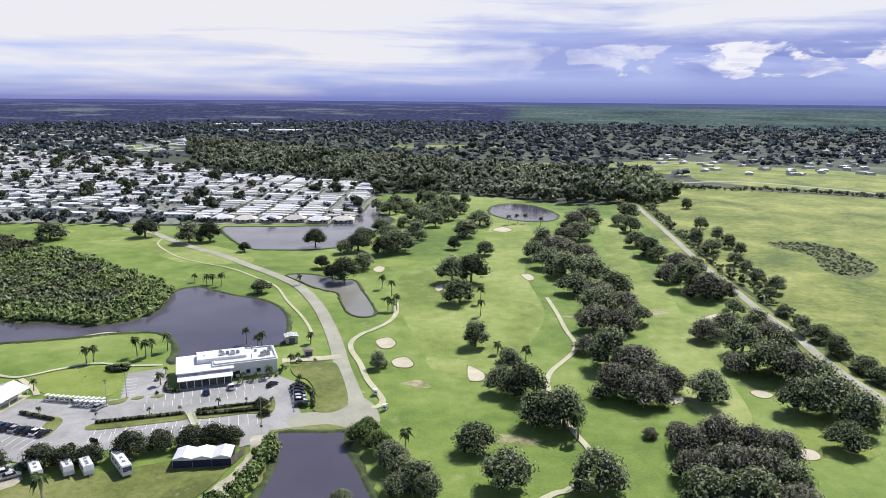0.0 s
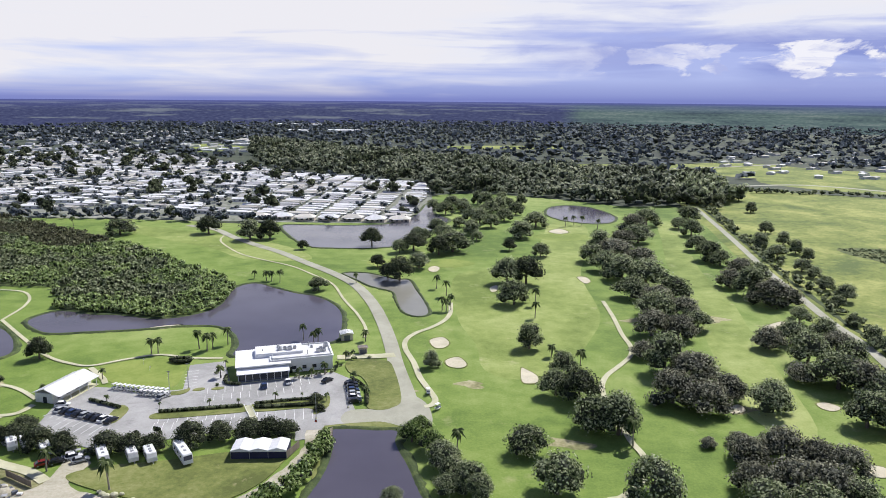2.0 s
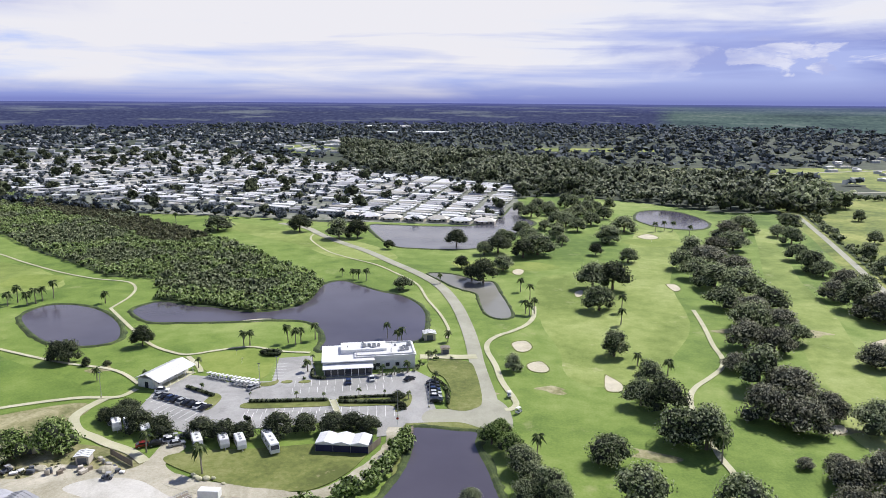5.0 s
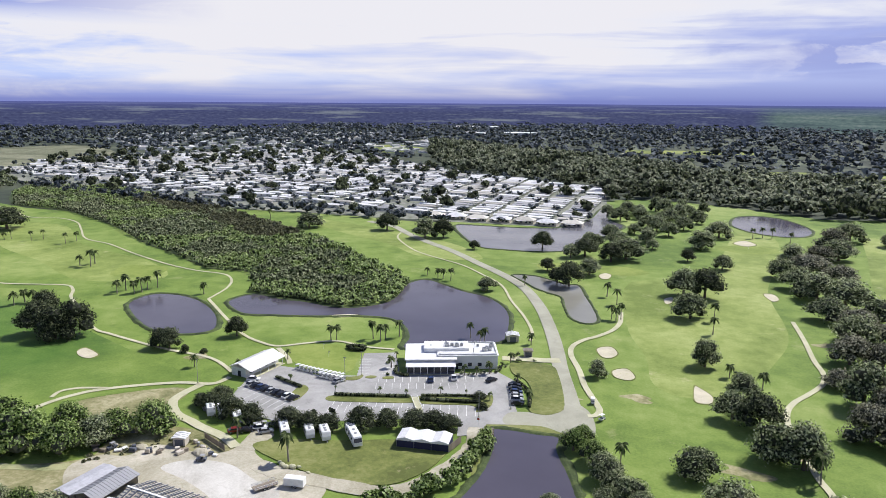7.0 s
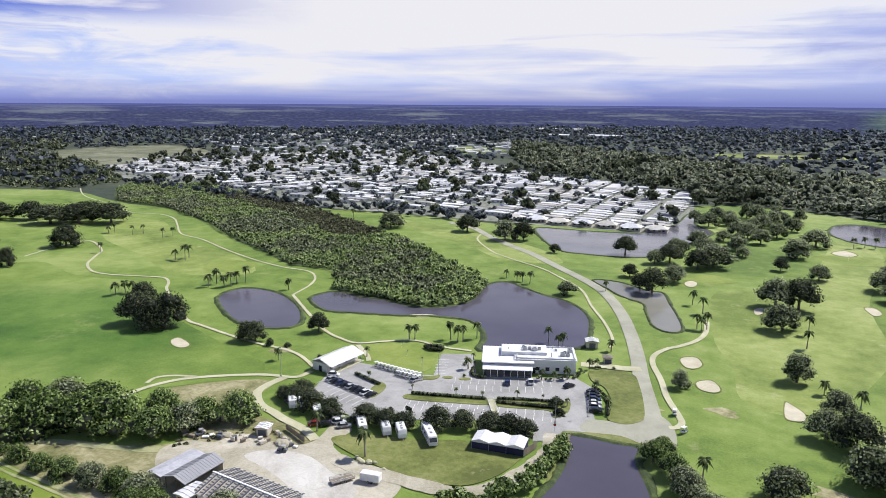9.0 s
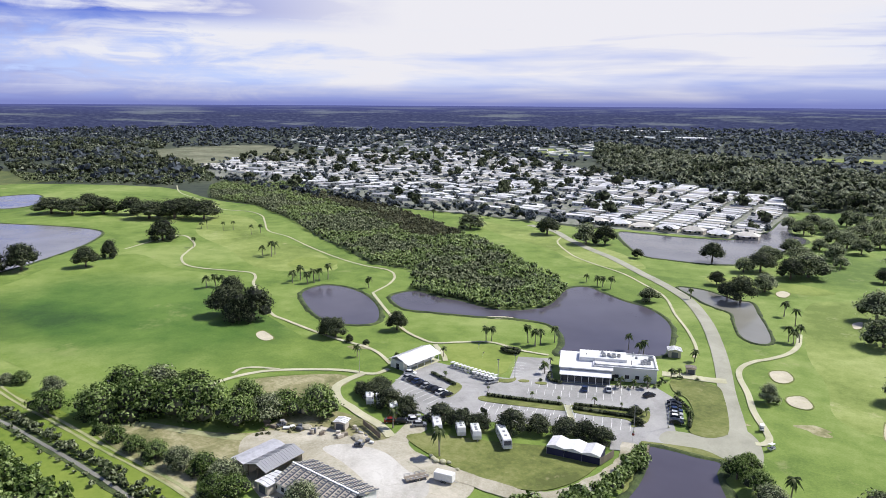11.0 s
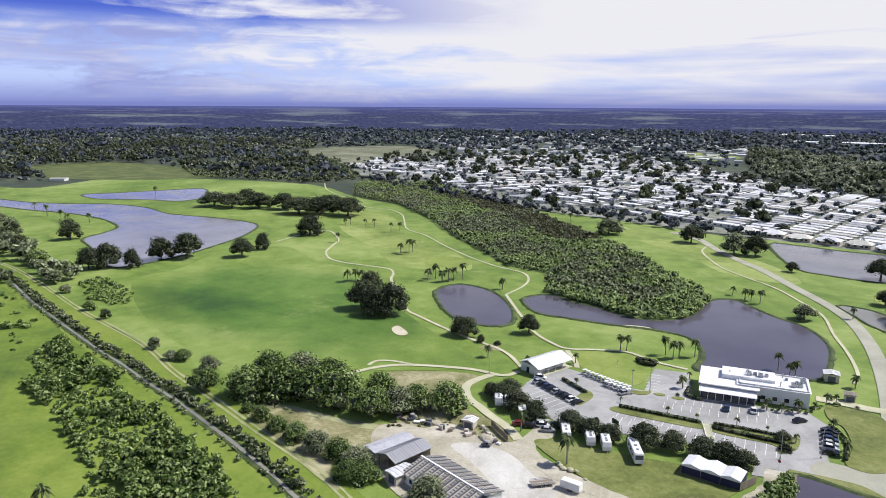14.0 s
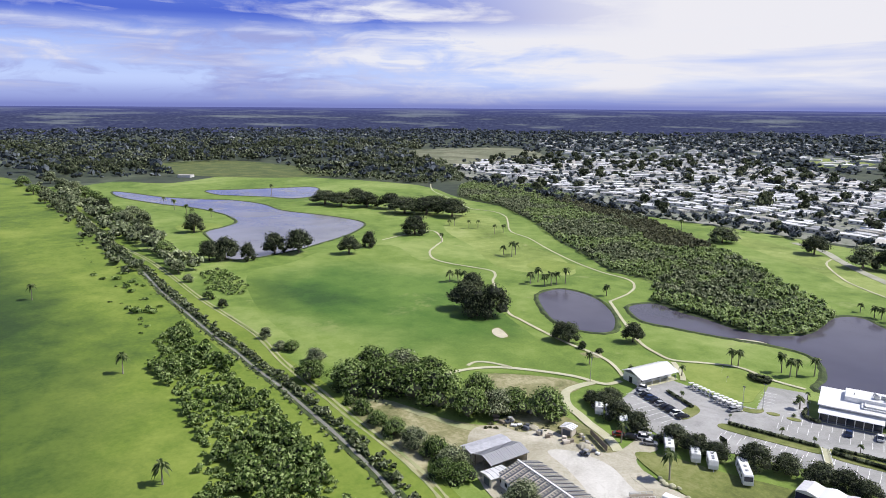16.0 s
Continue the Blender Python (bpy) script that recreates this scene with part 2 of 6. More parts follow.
# inner lumps of foliage, near black: shade inside crowns painted as colour
CORE_SHADE = painted("core_shade", (0.030, 0.037, 0.020), 0.95, vary=0.3, streak=2.0)
TIMBER = painted("grey_timber", (0.26, 0.22, 0.17), 0.85)
PLAIN = turf("scrub_plain", (0.085, 0.098, 0.048), (0.150, 0.158, 0.088), (0.270, 0.265, 0.175), 0.02, None, 0.2)
DRY_TURF = turf("worn_turf", (0.130, 0.140, 0.045), (0.250, 0.235, 0.110), (0.430, 0.390, 0.240), 0.06, (0.46, 0.41, 0.27))
BARK = painted("bark", (0.16, 0.13, 0.10), 0.95, vary=0.25, streak=3.0)
PALM_BARK = painted("palm_bark", (0.28, 0.25, 0.20), 0.95, vary=0.25, streak=3.0)
OAK_LEAF = leaves("oak_leaf", (0.032, 0.050, 0.020), (0.200, 0.240, 0.115), (0.560, 0.600, 0.380), thin_share=0.5)
DUSTY_LEAF = leaves("dusty_leaf", (0.048, 0.050, 0.034), (0.225, 0.225, 0.155), (0.500, 0.495, 0.375), thin_share=0.5)
DARK_LEAF = leaves("dark_leaf", (0.010, 0.016, 0.008), (0.050, 0.066, 0.030), (0.210, 0.235, 0.130))
FRESH_LEAF = leaves("fresh_leaf", (0.016, 0.038, 0.006), (0.135, 0.210, 0.046), (0.450, 0.550, 0.220))
PALM_LEAF = leaves("palm_leaf", (0.020, 0.040, 0.012), (0.080, 0.112, 0.036), (0.220, 0.260, 0.110))
BROWN_LEAF = leaves("withered_leaf", (0.034, 0.036, 0.016), (0.125, 0.130, 0.062), (0.330, 0.335, 0.205))
THICKET_LEAF = leaves("thicket_leaf", (0.034, 0.066, 0.012), (0.285, 0.385, 0.115), (0.610, 0.710, 0.360), thin_share=0.55)
WOOD_LEAF = leaves("wood_leaf", (0.034, 0.046, 0.026), (0.185, 0.215, 0.125), (0.500, 0.525, 0.370), thin_share=0.5)
# distance haze is mixed in here as a blue cast on leaf tones
HAZED_LEAF = leaves("hazed_leaf", (0.022, 0.030, 0.040), (0.078, 0.098, 0.118), (0.250, 0.280, 0.300), thin_share=0.5)


# ---------------------------------------------------------------- mesh helpers
def link(name, bm, mat, parent=None, label=""):
    me = bpy.data.meshes.new(name)
    bm.to_mesh(me)
    bm.free()
    me.materials.append(mat)
    ob = new(name, me)
    if parent is not None:
        ob.parent = parent
    if label:
        ob["label"] = label
    return ob


def part(name, bm, mat, parent, label=""):
    return link(name, bm, mat, parent, label)


def array_mesh(name, verts, faces, mat, parent=None, smooth=False):
    me = bpy.data.meshes.new(name)
    me.from_pydata(verts, [], faces)
    me.materials.append(mat)
    if smooth:
        me.shade_smooth()
    ob = new(name, me)
    if parent is not None:
        ob.parent = parent
    return ob


def box(bm, x0, x1, y0, y1, z0, z1, bevel=0.0, turn=0.0):
    mid = Vector(((x0 + x1) / 2, (y0 + y1) / 2, (z0 + z1) / 2))
    m = Matrix.Translation(mid) @ Matrix.Rotation(turn, 4, "Z") @ Matrix.Diagonal((x1 - x0, y1 - y0, z1 - z0, 1))
    vs = bmesh.ops.create_cube(bm, size=1, matrix=m)["verts"]
    if bevel:
        bmesh.ops.bevel(bm, geom=list({e for v in vs for e in v.link_edges}), offset=bevel, segments=1, affect="EDGES")
    return bm


def boxed(*a, **k):
    return box(bmesh.new(), *a, **k)


def prism(bm, profile, a, b, axis="y", bevel=0.0):
    """A side outline (along, up) drawn out from a to b."""
    place = (lambda p, q, s: (p, s, q)) if axis == "y" else (lambda p, q, s: (s, p, q))
    r1 = [bm.verts.new(place(p, q, a)) for p, q in profile]
    r2 = [bm.verts.new(place(p, q, b)) for p, q in profile]
    n = len(profile)
    fs = [bm.faces.new(r1), bm.faces.new(r2[::-1])]
    fs += [bm.faces.new((r1[i], r2[i], r2[(i + 1) % n], r1[(i + 1) % n])) for i in range(n)]
    bmesh.ops.recalc_face_normals(bm, faces=fs)
    if bevel:
        bmesh.ops.bevel(bm, geom=list({e for f in fs for e in f.edges}), offset=bevel, segments=2, affect="EDGES")
    return bm


def tube(bm, x, y, z0, z1, r0, r1=None, sides=8, lean=(0, 0)):
    r1 = r0 if r1 is None else r1
    rings = []
    for z, r, k in ((z0, r0, 0), (z1, r1, 1)):
        rings.append([bm.verts.new((x + lean[0] * k + r * math.cos(i * math.tau / sides), y + lean[1] * k + r * math.sin(i * math.tau / sides), z)) for i in range(sides)])
    for i in range(sides):
        j = (i + 1) % sides
        bm.faces.new((rings[0][i], rings[0][j], rings[1][j], rings[1][i]))
    bm.faces.new(rings[1])
    bm.faces.new(rings[0][::-1])
    return bm


def thing(name, label, category, group="", kind=""):
    return tagged(new(name), label, category, group, kind)


def smooth(points, closed=False, steps=5):
    """A round curve through the points."""
    p = [Vector((*q[:2], 0)) for q in points]
    n = len(p)
    out = []
    for i in range(n if closed else n - 1):
        a, b, c, d = (p[(i + k) % n] if closed else p[min(max(i + k, 0), n - 1)] for k in (-1, 0, 1, 2))
        for s in range(steps):
            t = s / steps
            out.append(0.5 * (2 * b + (c - a) * t + (2 * a - 5 * b + 4 * c - d) * t * t + (3 * b - a - 3 * c + d) * t ** 3))
    if not closed:
        out.append(p[-1])
    return [(v.x, v.y) for v in out]


def area(points):
    return 0.5 * sum(a[0] * b[1] - b[0] * a[1] for a, b in zip(points, points[1:] + points[:1]))


def sheet(name, points, z, mat, label="", category="", closed_curve=True, steps=5, thick=0.0, kind="structure"):
    """A level patch of ground with a rounded outline."""
    pts = smooth(points, True, steps) if closed_curve else [tuple(p) for p in points]
    if area(pts) < 0:
        pts.reverse()
    n = len(pts)
    verts = [(x, y, z) for x, y in pts]
    faces = [tri if area([pts[i] for i in tri]) > 0 else tri[::-1] for tri in tessellate_polygon([[Vector(v) for v in verts]])]
    if thick:
        verts += [(x, y, z - thick) for x, y in pts]
        faces += [(i, i + n, (i + 1) % n + n, (i + 1) % n) for i in range(n)]
    ob = array_mesh(name, verts, faces, mat)
    return tagged(ob, label, category, kind=kind)


def ribbon(name, points, width, z, mat, label="", category="path", steps=6, wob=0.0, thick=0.05):
    """A strip of paving along a curve, with a low edge."""
    pts = smooth(points, False, steps)
    bm = bmesh.new()
    rows = []
    rng = random.Random(len(pts) + int(abs(pts[0][0])))
    for i, (x, y) in enumerate(pts):
        a, b = pts[max(i - 1, 0)], pts[min(i + 1, len(pts) - 1)]
        d = Vector((b[0] - a[0], b[1] - a[1])).normalized()
        w = width / 2 * (1 + rng.uniform(-wob, wob))
        n = Vector((-d.y, d.x)) * w
        rows.append([bm.verts.new((x + n.x, y + n.y, z - thick)), bm.verts.new((x + n.x, y + n.y, z)),
                     bm.verts.new((x - n.x, y - n.y, z)), bm.verts.new((x - n.x, y - n.y, z - thick))])
    for a, b in zip(rows, rows[1:]):
        for k in range(3):
            bm.faces.new((a[k], a[k + 1], b[k + 1], b[k]))
    bmesh.ops.recalc_face_normals(bm, faces=bm.faces[:])
    return tagged(link(name, bm, mat), label, category, kind="structure")


def inside(points, poly):
    """Which of the points (an array of x, y) lie in the outline."""
    x, y = points[:, 0], points[:, 1]
    hit = np.zeros(len(points), bool)
    for (x0, y0), (x1, y1) in zip(poly, poly[1:] + poly[:1]):
        cross = (y0 > y) != (y1 > y)
        with np.errstate(divide="ignore", invalid="ignore"):
            hit ^= cross & (x < (x1 - x0) * (y - y0) / (y1 - y0) + x0)
    return hit


def scatter(poly, gap, seed, jitter=0.45):
    """Uneven points in an outline, about gap apart."""
    rng = np.random.default_rng(seed)
    p = np.array(poly, float)
    lo, hi = p.min(0), p.max(0)
    gx, gy = np.meshgrid(np.arange(lo[0], hi[0], gap), np.arange(lo[1], hi[1], gap))
    gx[::2] += gap / 2
    pts = np.stack([gx.ravel(), gy.ravel()], 1) + rng.uniform(-jitter, jitter, (gx.size, 2)) * gap
    return pts[inside(pts, [tuple(q[:2]) for q in poly])], rng


# ---------------------------------------------------------------- plan of the place, in metres from the point under the camera
POND_MAIN = [(-202, 272), (-197, 286), (-180, 283), (-166, 283), (-150, 280), (-137, 285), (-129, 301), (-133, 332), (-126, 343), (-113, 335), (-100, 327), (-88, 322), (-78, 312), (-71, 300), (-67, 287), (-64, 270), (-65, 259), (-84, 248), (-98, 240), (-101, 252), (-108, 265), (-118, 273), (-133, 272), (-145, 267), (-157, 263), (-169, 260), (-181, 257), (-191, 261)]
POND_SMALL = [(-243, 251), (-246, 262), (-243, 270), (-231, 272), (-215, 267), (-198, 255), (-187, 243), (-182, 234), (-184, 228), (-191, 224), (-203, 224), (-215, 229), (-231, 240)]
POND_HOMES = [(-164, 509), (-146, 514), (-121, 515), (-97, 521), (-81, 534), (-69, 576), (-67, 634), (-60, 630), (-55, 582), (-41, 555), (-42, 534), (-48, 514), (-52, 491), (-58, 452), (-74, 440), (-86, 435), (-108, 434), (-123, 437), (-143, 465)]
POND_NARROW = [(-85, 369), (-74, 371), (-64, 366), (-54, 359), (-47, 358), (-41, 339), (-35, 320), (-31, 304), (-32, 297), (-37, 296), (-43, 303), (-48, 319), (-52, 334), (-59, 339), (-67, 346), (-74, 355)]
POND_FAR = [(45, 626), (60, 641), (78, 635), (90, 612), (96, 581), (89, 556), (74, 547), (57, 554), (47, 567), (40, 590)]
POND_FRONT = [(-48, 184), (-43, 186), (-34, 186), (-28, 186), (-27, 178), (-23, 169), (-20, 161), (-17, 153), (-12, 142), (-22, 135), (-45, 137), (-45, 150), (-44, 158), (-44, 166), (-45, 175)]
LAKE = [(-824, 180), (-802, 193), (-751, 209), (-712, 234), (-683, 260), (-639, 273), (-590, 271), (-547, 286), (-508, 296), (-482, 293), (-458, 270), (-443, 249), (-428, 220), (-421, 206), (-415, 186), (-412, 169), (-416, 156), (-442, 158), (-480, 168), (-519, 176), (-533, 195), (-553, 214), (-601, 220), (-654, 211), (-699, 193), (-768, 176)]
LAKE_BACK = [(-777, 267), (-767, 299), (-754, 348), (-738, 382), (-675, 351), (-659, 317), (-689, 299), (-714, 278), (-735, 264)]
ROAD = [(-22, 190), (-25, 198), (-29, 213), (-36, 237), (-42, 261), (-49, 285), (-59, 314), (-73, 344), (-89, 366), (-113, 392), (-137, 418), (-162, 440), (-187, 465), (-207, 487), (-234, 501)]
PATH_FAIRWAY = [(-22, 318), (-21, 302), (-23, 290), (-28, 280), (-33, 273), (-36, 264), (-35, 254), (-30, 240), (-26, 226), (-21, 214), (-19, 208), (-20, 204), (-22, 203)]
PATH_POND = [(-53, 265), (-55, 277), (-63, 297), (-74, 319), (-86, 346), (-104, 367), (-120, 383), (-145, 399), (-163, 414), (-186, 445), (-192, 465)]
PATH_OAKS = [(51, 329), (52, 304), (52, 280), (53, 266), (51, 255), (45, 244), (39, 234), (36, 223), (36, 207), (38, 195), (39, 186), (41, 176), (38, 165), (32, 157), (28, 155), (23, 151)]
PATH_CLUB = [(-213, 271), (-199, 259), (-186, 248), (-166, 232), (-153, 226), (-145, 225), (-136, 232), (-126, 238), (-113, 236), (-101, 237)]
PATH_GREEN = [(-144, 223), (-135, 215), (-131, 210)]
PATH_RANGE = [(-146, 196), (-157, 203), (-167, 206), (-183, 207), (-200, 210), (-218, 214), (-229, 217), (-250, 231), (-268, 244), (-279, 252), (-287, 261), (-297, 267), (-311, 264), (-329, 259), (-345, 260), (-363, 271), (-376, 286), (-391, 303), (-424, 319), (-424, 296), (-415, 267)]
PATH_NORTH = [(-213, 271), (-214, 277), (-217, 291), (-224, 305), (-236, 315), (-257, 317), (-285, 325), (-323, 341), (-358, 358), (-387, 367), (-418, 393), (-445, 415), (-472, 425), (-501, 421), (-550, 444), (-628, 474), (-689, 515)]
PATH_TEE = [(-186, 147), (-186, 151), (-184, 159), (-179, 167), (-169, 175), (-157, 182), (-146, 185), (-144, 192)]
PATH_TEE_LOOP = [(-188, 158), (-189, 163), (-185, 167), (-177, 170)]
PATH_YARD = [(-149, 183), (-150, 176), (-149, 169), (-142, 162), (-134, 159), (-129, 157), (-119, 154), (-112, 150)]
PATH_DRIVE_IN = [(-59, 242), (-51, 244), (-44, 245), (-38, 247)]
LEVEE_TRACK = [(-831, 118), (-680, 114), (-527, 110), (-451, 114), (-398, 113), (-335, 110), (-272, 110), (-233, 105), (-200, 103), (-174, 101), (-151, 100), (-132, 98), (-118, 95)]
CANAL = [(-915, 123), (-796, 121), (-646, 113), (-542, 108), (-462, 104), (-414, 103), (-369, 99), (-328, 97), (-278, 95), (-253, 95), (-230, 94), (-209, 94), (-191, 93), (-172, 92), (-148, 90), (-134, 88), (-123, 87)]
YARD_TRACK = [(-185, 113), (-177, 117), (-162, 121), (-150, 125), (-141, 132)]
FARM_ROAD = [(178, 647), (169, 546), (161, 468), (153, 394), (150, 345), (147, 307), (147, 279), (144, 251), (143, 230), (144, 211), (143, 186)]
LOT = [(-137, 191), (-138, 200), (-135, 207), (-125, 207), (-117, 204), (-103, 208), (-110, 229), (-99, 234), (-89, 214), (-57, 228), (-48, 221), (-47, 208), (-43, 198), (-31, 202), (-28, 194), (-44, 189), (-50, 187), (-50, 180), (-56, 177), (-59, 188), (-67, 186), (-93, 174), (-107, 167), (-119, 169), (-134, 179)]
DRIVEWAY = [(-52, 184), (-50, 174), (-51, 165), (-54, 156), (-58, 148), (-64, 143), (-73, 142), (-83, 142), (-93, 142), (-101, 144)]
YARD = [(-147, 126), (-144, 134), (-137, 136), (-133, 144), (-118, 144), (-112, 149), (-113, 161), (-106, 160), (-106, 150), (-94, 144), (-80, 142), (-78, 132), (-88, 123), (-101, 111), (-116, 106), (-137, 116)]
ISLAND_A = [(-103, 190), (-91, 194), (-78, 198), (-76, 194), (-87, 190), (-102, 186)]
ISLAND_B = [(-76, 199), (-59, 204), (-54, 208), (-52, 201), (-53, 197), (-55, 194), (-58, 198), (-73, 194)]
ISLAND_C = [(-116, 204), (-105, 206), (-101, 209), (-101, 205), (-105, 203)]
ISLAND_D = [(-116, 184), (-117, 194), (-113, 192), (-112, 185), (-113, 182)]
LAWN_ROAD = [(-54, 239), (-41, 241), (-36, 232), (-30, 208), (-32, 201), (-36, 199), (-40, 201), (-41, 212), (-46, 224), (-52, 229)]
LAWN_POND = [(-50, 187), (-44, 190), (-34, 192), (-27, 193), (-25, 191), (-28, 187), (-36, 187), (-48, 185), (-45, 166), (-45, 161), (-46, 158), (-50, 175)]
LAWN_RV = [(-108, 152), (-103, 158), (-87, 163), (-72, 169), (-57, 173), (-56, 163), (-59, 153), (-65, 146), (-77, 144), (-92, 146)]
PUTTING = [(-140, 221), (-137, 229), (-130, 233), (-120, 235), (-112, 231), (-109, 220), (-107, 212), (-111, 208), (-119, 207), (-129, 211)]
THICKET = [(-133, 334), (-144, 347), (-206, 402), (-264, 442), (-331, 481), (-376, 512), (-466, 551), (-584, 597), (-679, 580), (-646, 526), (-568, 464), (-502, 457), (-407, 413), (-339, 369), (-297, 348), (-255, 324), (-225, 323), (-201, 291), (-184, 286), (-151, 283), (-131, 305)]
SCRUB = [(-295, 79), (-296, 90), (-266, 82), (-246, 88), (-217, 83), (-196, 88), (-163, 82), (-137, 78), (-125, 74), (-149, 43), (-182, 57), (-216, 62), (-257, 64)]
SHRUBS = [(-391, 127), (-393, 141), (-356, 142), (-334, 133), (-333, 124), (-354, 120)]
REEDS = [(224, 471), (252, 472), (264, 445), (256, 398), (228, 371), (220, 390), (233, 427), (223, 452)]
FIELD_EAST = [(245, 741), (270, 782), (371, 740), (482, 643), (368, 395), (180, 151), (155, 192), (150, 221), (149, 241), (150, 263), (153, 293), (155, 325), (159, 368), (171, 441), (199, 561)]
FIELD_WEST = [(-1031, 84), (-1031, 108), (-840, 112), (-606, 106), (-442, 99), (-355, 95), (-266, 91), (-221, 91), (-184, 89), (-143, 87), (-118, 85), (-123, 54), (-180, -22), (-394, -68), (-691, -14)]
GOLF_EDGE_N = [(-452, 505), (-336, 520), (-251, 521), (-170, 523), (-70, 687), (-26, 715), (53, 686), (113, 644), (169, 636)]
GOLF_EDGE_W = [(-912, 117), (-933, 205), (-875, 256), (-931, 364), (-836, 435), (-689, 496), (-546, 457)]
BUNKER_0 = [(-27, 264), (-25, 268), (-21, 269), (-18, 262), (-20, 256), (-24, 256)]
BUNKER_1 = [(-19, 243), (-16, 247), (-13, 247), (-10, 240), (-12, 236), (-17, 237)]
BUNKER_2 = [(9, 239), (11, 238), (15, 232), (15, 226), (12, 224), (9, 226)]
BUNKER_3 = [(-40, 386), (-37, 392), (-33, 388), (-34, 378), (-38, 378)]
BUNKER_4 = [(97, 177), (100, 179), (104, 178), (104, 174), (101, 172), (97, 173)]
BUNKER_5 = [(103, 218), (107, 219), (110, 215), (106, 212), (103, 214)]
BUNKER_6 = [(43, 375), (48, 376), (50, 366), (46, 361)]
BUNKER_7 = [(-4, 348), (0, 353), (0, 342), (-3, 339)]
BUNKER_8 = [(36, 509), (45, 523), (52, 509), (44, 500)]
BUNKER_9 = [(115, 297), (126, 306), (126, 300), (116, 293)]
BUNKER_10 = [(88, 308), (93, 314), (94, 304), (88, 299)]
BUNKER_11 = [(73, 211), (78, 215), (79, 210), (74, 207)]
BUNKER_12 = [(-215, 194), (-215, 198), (-208, 196), (-203, 193), (-204, 189), (-210, 190)]
BUNKER_13 = [(-146, 267), (-139, 272), (-133, 273), (-134, 270), (-142, 266)]
OAKS = [(9, 177, 12.7), (16, 157, 14.5), (39, 157, 15.5), (86, 210, 15.5), (13, 259, 11.9), (-23, 236, 8.5), (20, 216, 13.0), (27, 212, 15.6), (30, 193, 15.4), (36, 190, 14.4), (24, 233, 11.9), (5, 357, 17.5), (15, 358, 19.0), (8, 319, 17.0), (7, 440, 10.6), (26, 424, 13.7), (16, 482, 23.2), (28, 527, 21.1), (-29, 433, 26.3), (-37, 422, 17.1), (-54, 432, 19.3), (-52, 356, 17.6), (-69, 386, 10.2), (-83, 443, 15.2), (-125, 428, 7.9), (-90, 333, 10.7), (-206, 472, 19.8), (-169, 454, 21.4), (-157, 459, 17.5), (-265, 460, 22.1), (-59, 361, 11.9)]
GROVE_MID = [(55, 413, 18.5), (71, 426, 22.6), (95, 475, 23.3), (61, 391, 19.2), (67, 372, 23.0), (77, 360, 22.4), (66, 337, 19.7), (86, 338, 18.5), (71, 305, 19.3), (84, 309, 14.5), (64, 280, 16.7), (74, 277, 15.5), (114, 544, 22.2), (99, 518, 21.1), (75, 323, 16.3), (85, 289, 12.4), (56, 254, 10.9), (60, 239, 16.6), (68, 234, 19.6), (57, 214, 15.2), (65, 208, 16.8), (76, 219, 12.8), (65, 446, 18.1), (83, 465, 20.9), (85, 414, 18.7)]
GROVE_EAST = [(156, 564, 23.3), (141, 532, 17.6), (143, 504, 21.0), (133, 452, 18.9), (132, 423, 20.7), (136, 412, 17.5), (126, 361, 18.6), (130, 345, 21.0), (135, 329, 23.2), (139, 387, 18.3), (144, 374, 19.5), (143, 330, 16.1), (112, 268, 15.6), (123, 275, 16.2), (120, 252, 18.6), (121, 230, 23.9), (111, 235, 13.1), (136, 265, 17.2), (126, 225, 17.3), (131, 220, 18.3), (126, 201, 22.1), (116, 201, 17.8), (129, 190, 17.6), (137, 279, 15.3), (137, 302, 13.6), (133, 246, 16.3), (118, 178, 14.7)]
GROVE_SOUTH = [(68, 177, 15.0), (78, 180, 17.2), (86, 177, 15.5), (92, 173, 13.7), (65, 162, 14.1), (74, 162, 17.5), (81, 160, 17.6), (87, 157, 14.4), (63, 148, 17.7), (72, 145, 19.2), (83, 145, 15.1), (69, 187, 8.7), (60, 185, 6.0)]
POND_TREES = [(-23, 180, 8.9), (-17, 175, 9.5), (-13, 167, 9.8), (-10, 162, 8.9), (-6, 157, 10.1), (-11, 155, 8.6), (-21, 185, 7.4), (-3, 153, 8.5), (-24, 149, 6.3)]
FARM_TREES = [(173, 402, 12.3), (169, 363, 11.3), (169, 341, 12.3), (171, 433, 15.0), (173, 468, 14.0), (196, 523, 13.4), (219, 622, 13.1), (189, 451, 11.8), (151, 279, 10.4), (153, 269, 10.2), (151, 253, 9.7), (152, 236, 10.5), (152, 226, 9.1), (233, 697, 14.6), (204, 663, 15.4), (231, 718, 15.0), (202, 716, 23.6), (190, 715, 20.6), (231, 790, 26.1), (174, 388, 10.3), (160, 330, 9.0), (155, 303, 8.3), (189, 433, 10.6), (192, 479, 11.6), (-57, 479, 11.6), (-45, 577, 16.2), (-32, 608, 14.6), (-20, 502, 14.1), (-15, 538, 17.2), (-7, 579, 18.5), (-13, 626, 17.5), (-43, 624, 15.0)]
FARM_TREES_2 = [(0, 594, 16.6), (-15, 470, 11.3)]
LOT_TREES = [(-106, 169, 7.3), (-99, 169, 7.2), (-94, 171, 6.8), (-85, 174, 8.2), (-78, 178, 6.5), (-70, 180, 7.6), (-65, 182, 6.8), (-60, 182, 6.4), (-134, 169, 7.4), (-125, 166, 7.6), (-117, 165, 7.4), (-135, 175, 7.2), (-139, 170, 4.7), (-57, 204, 4.0), (-54, 197, 3.6)]
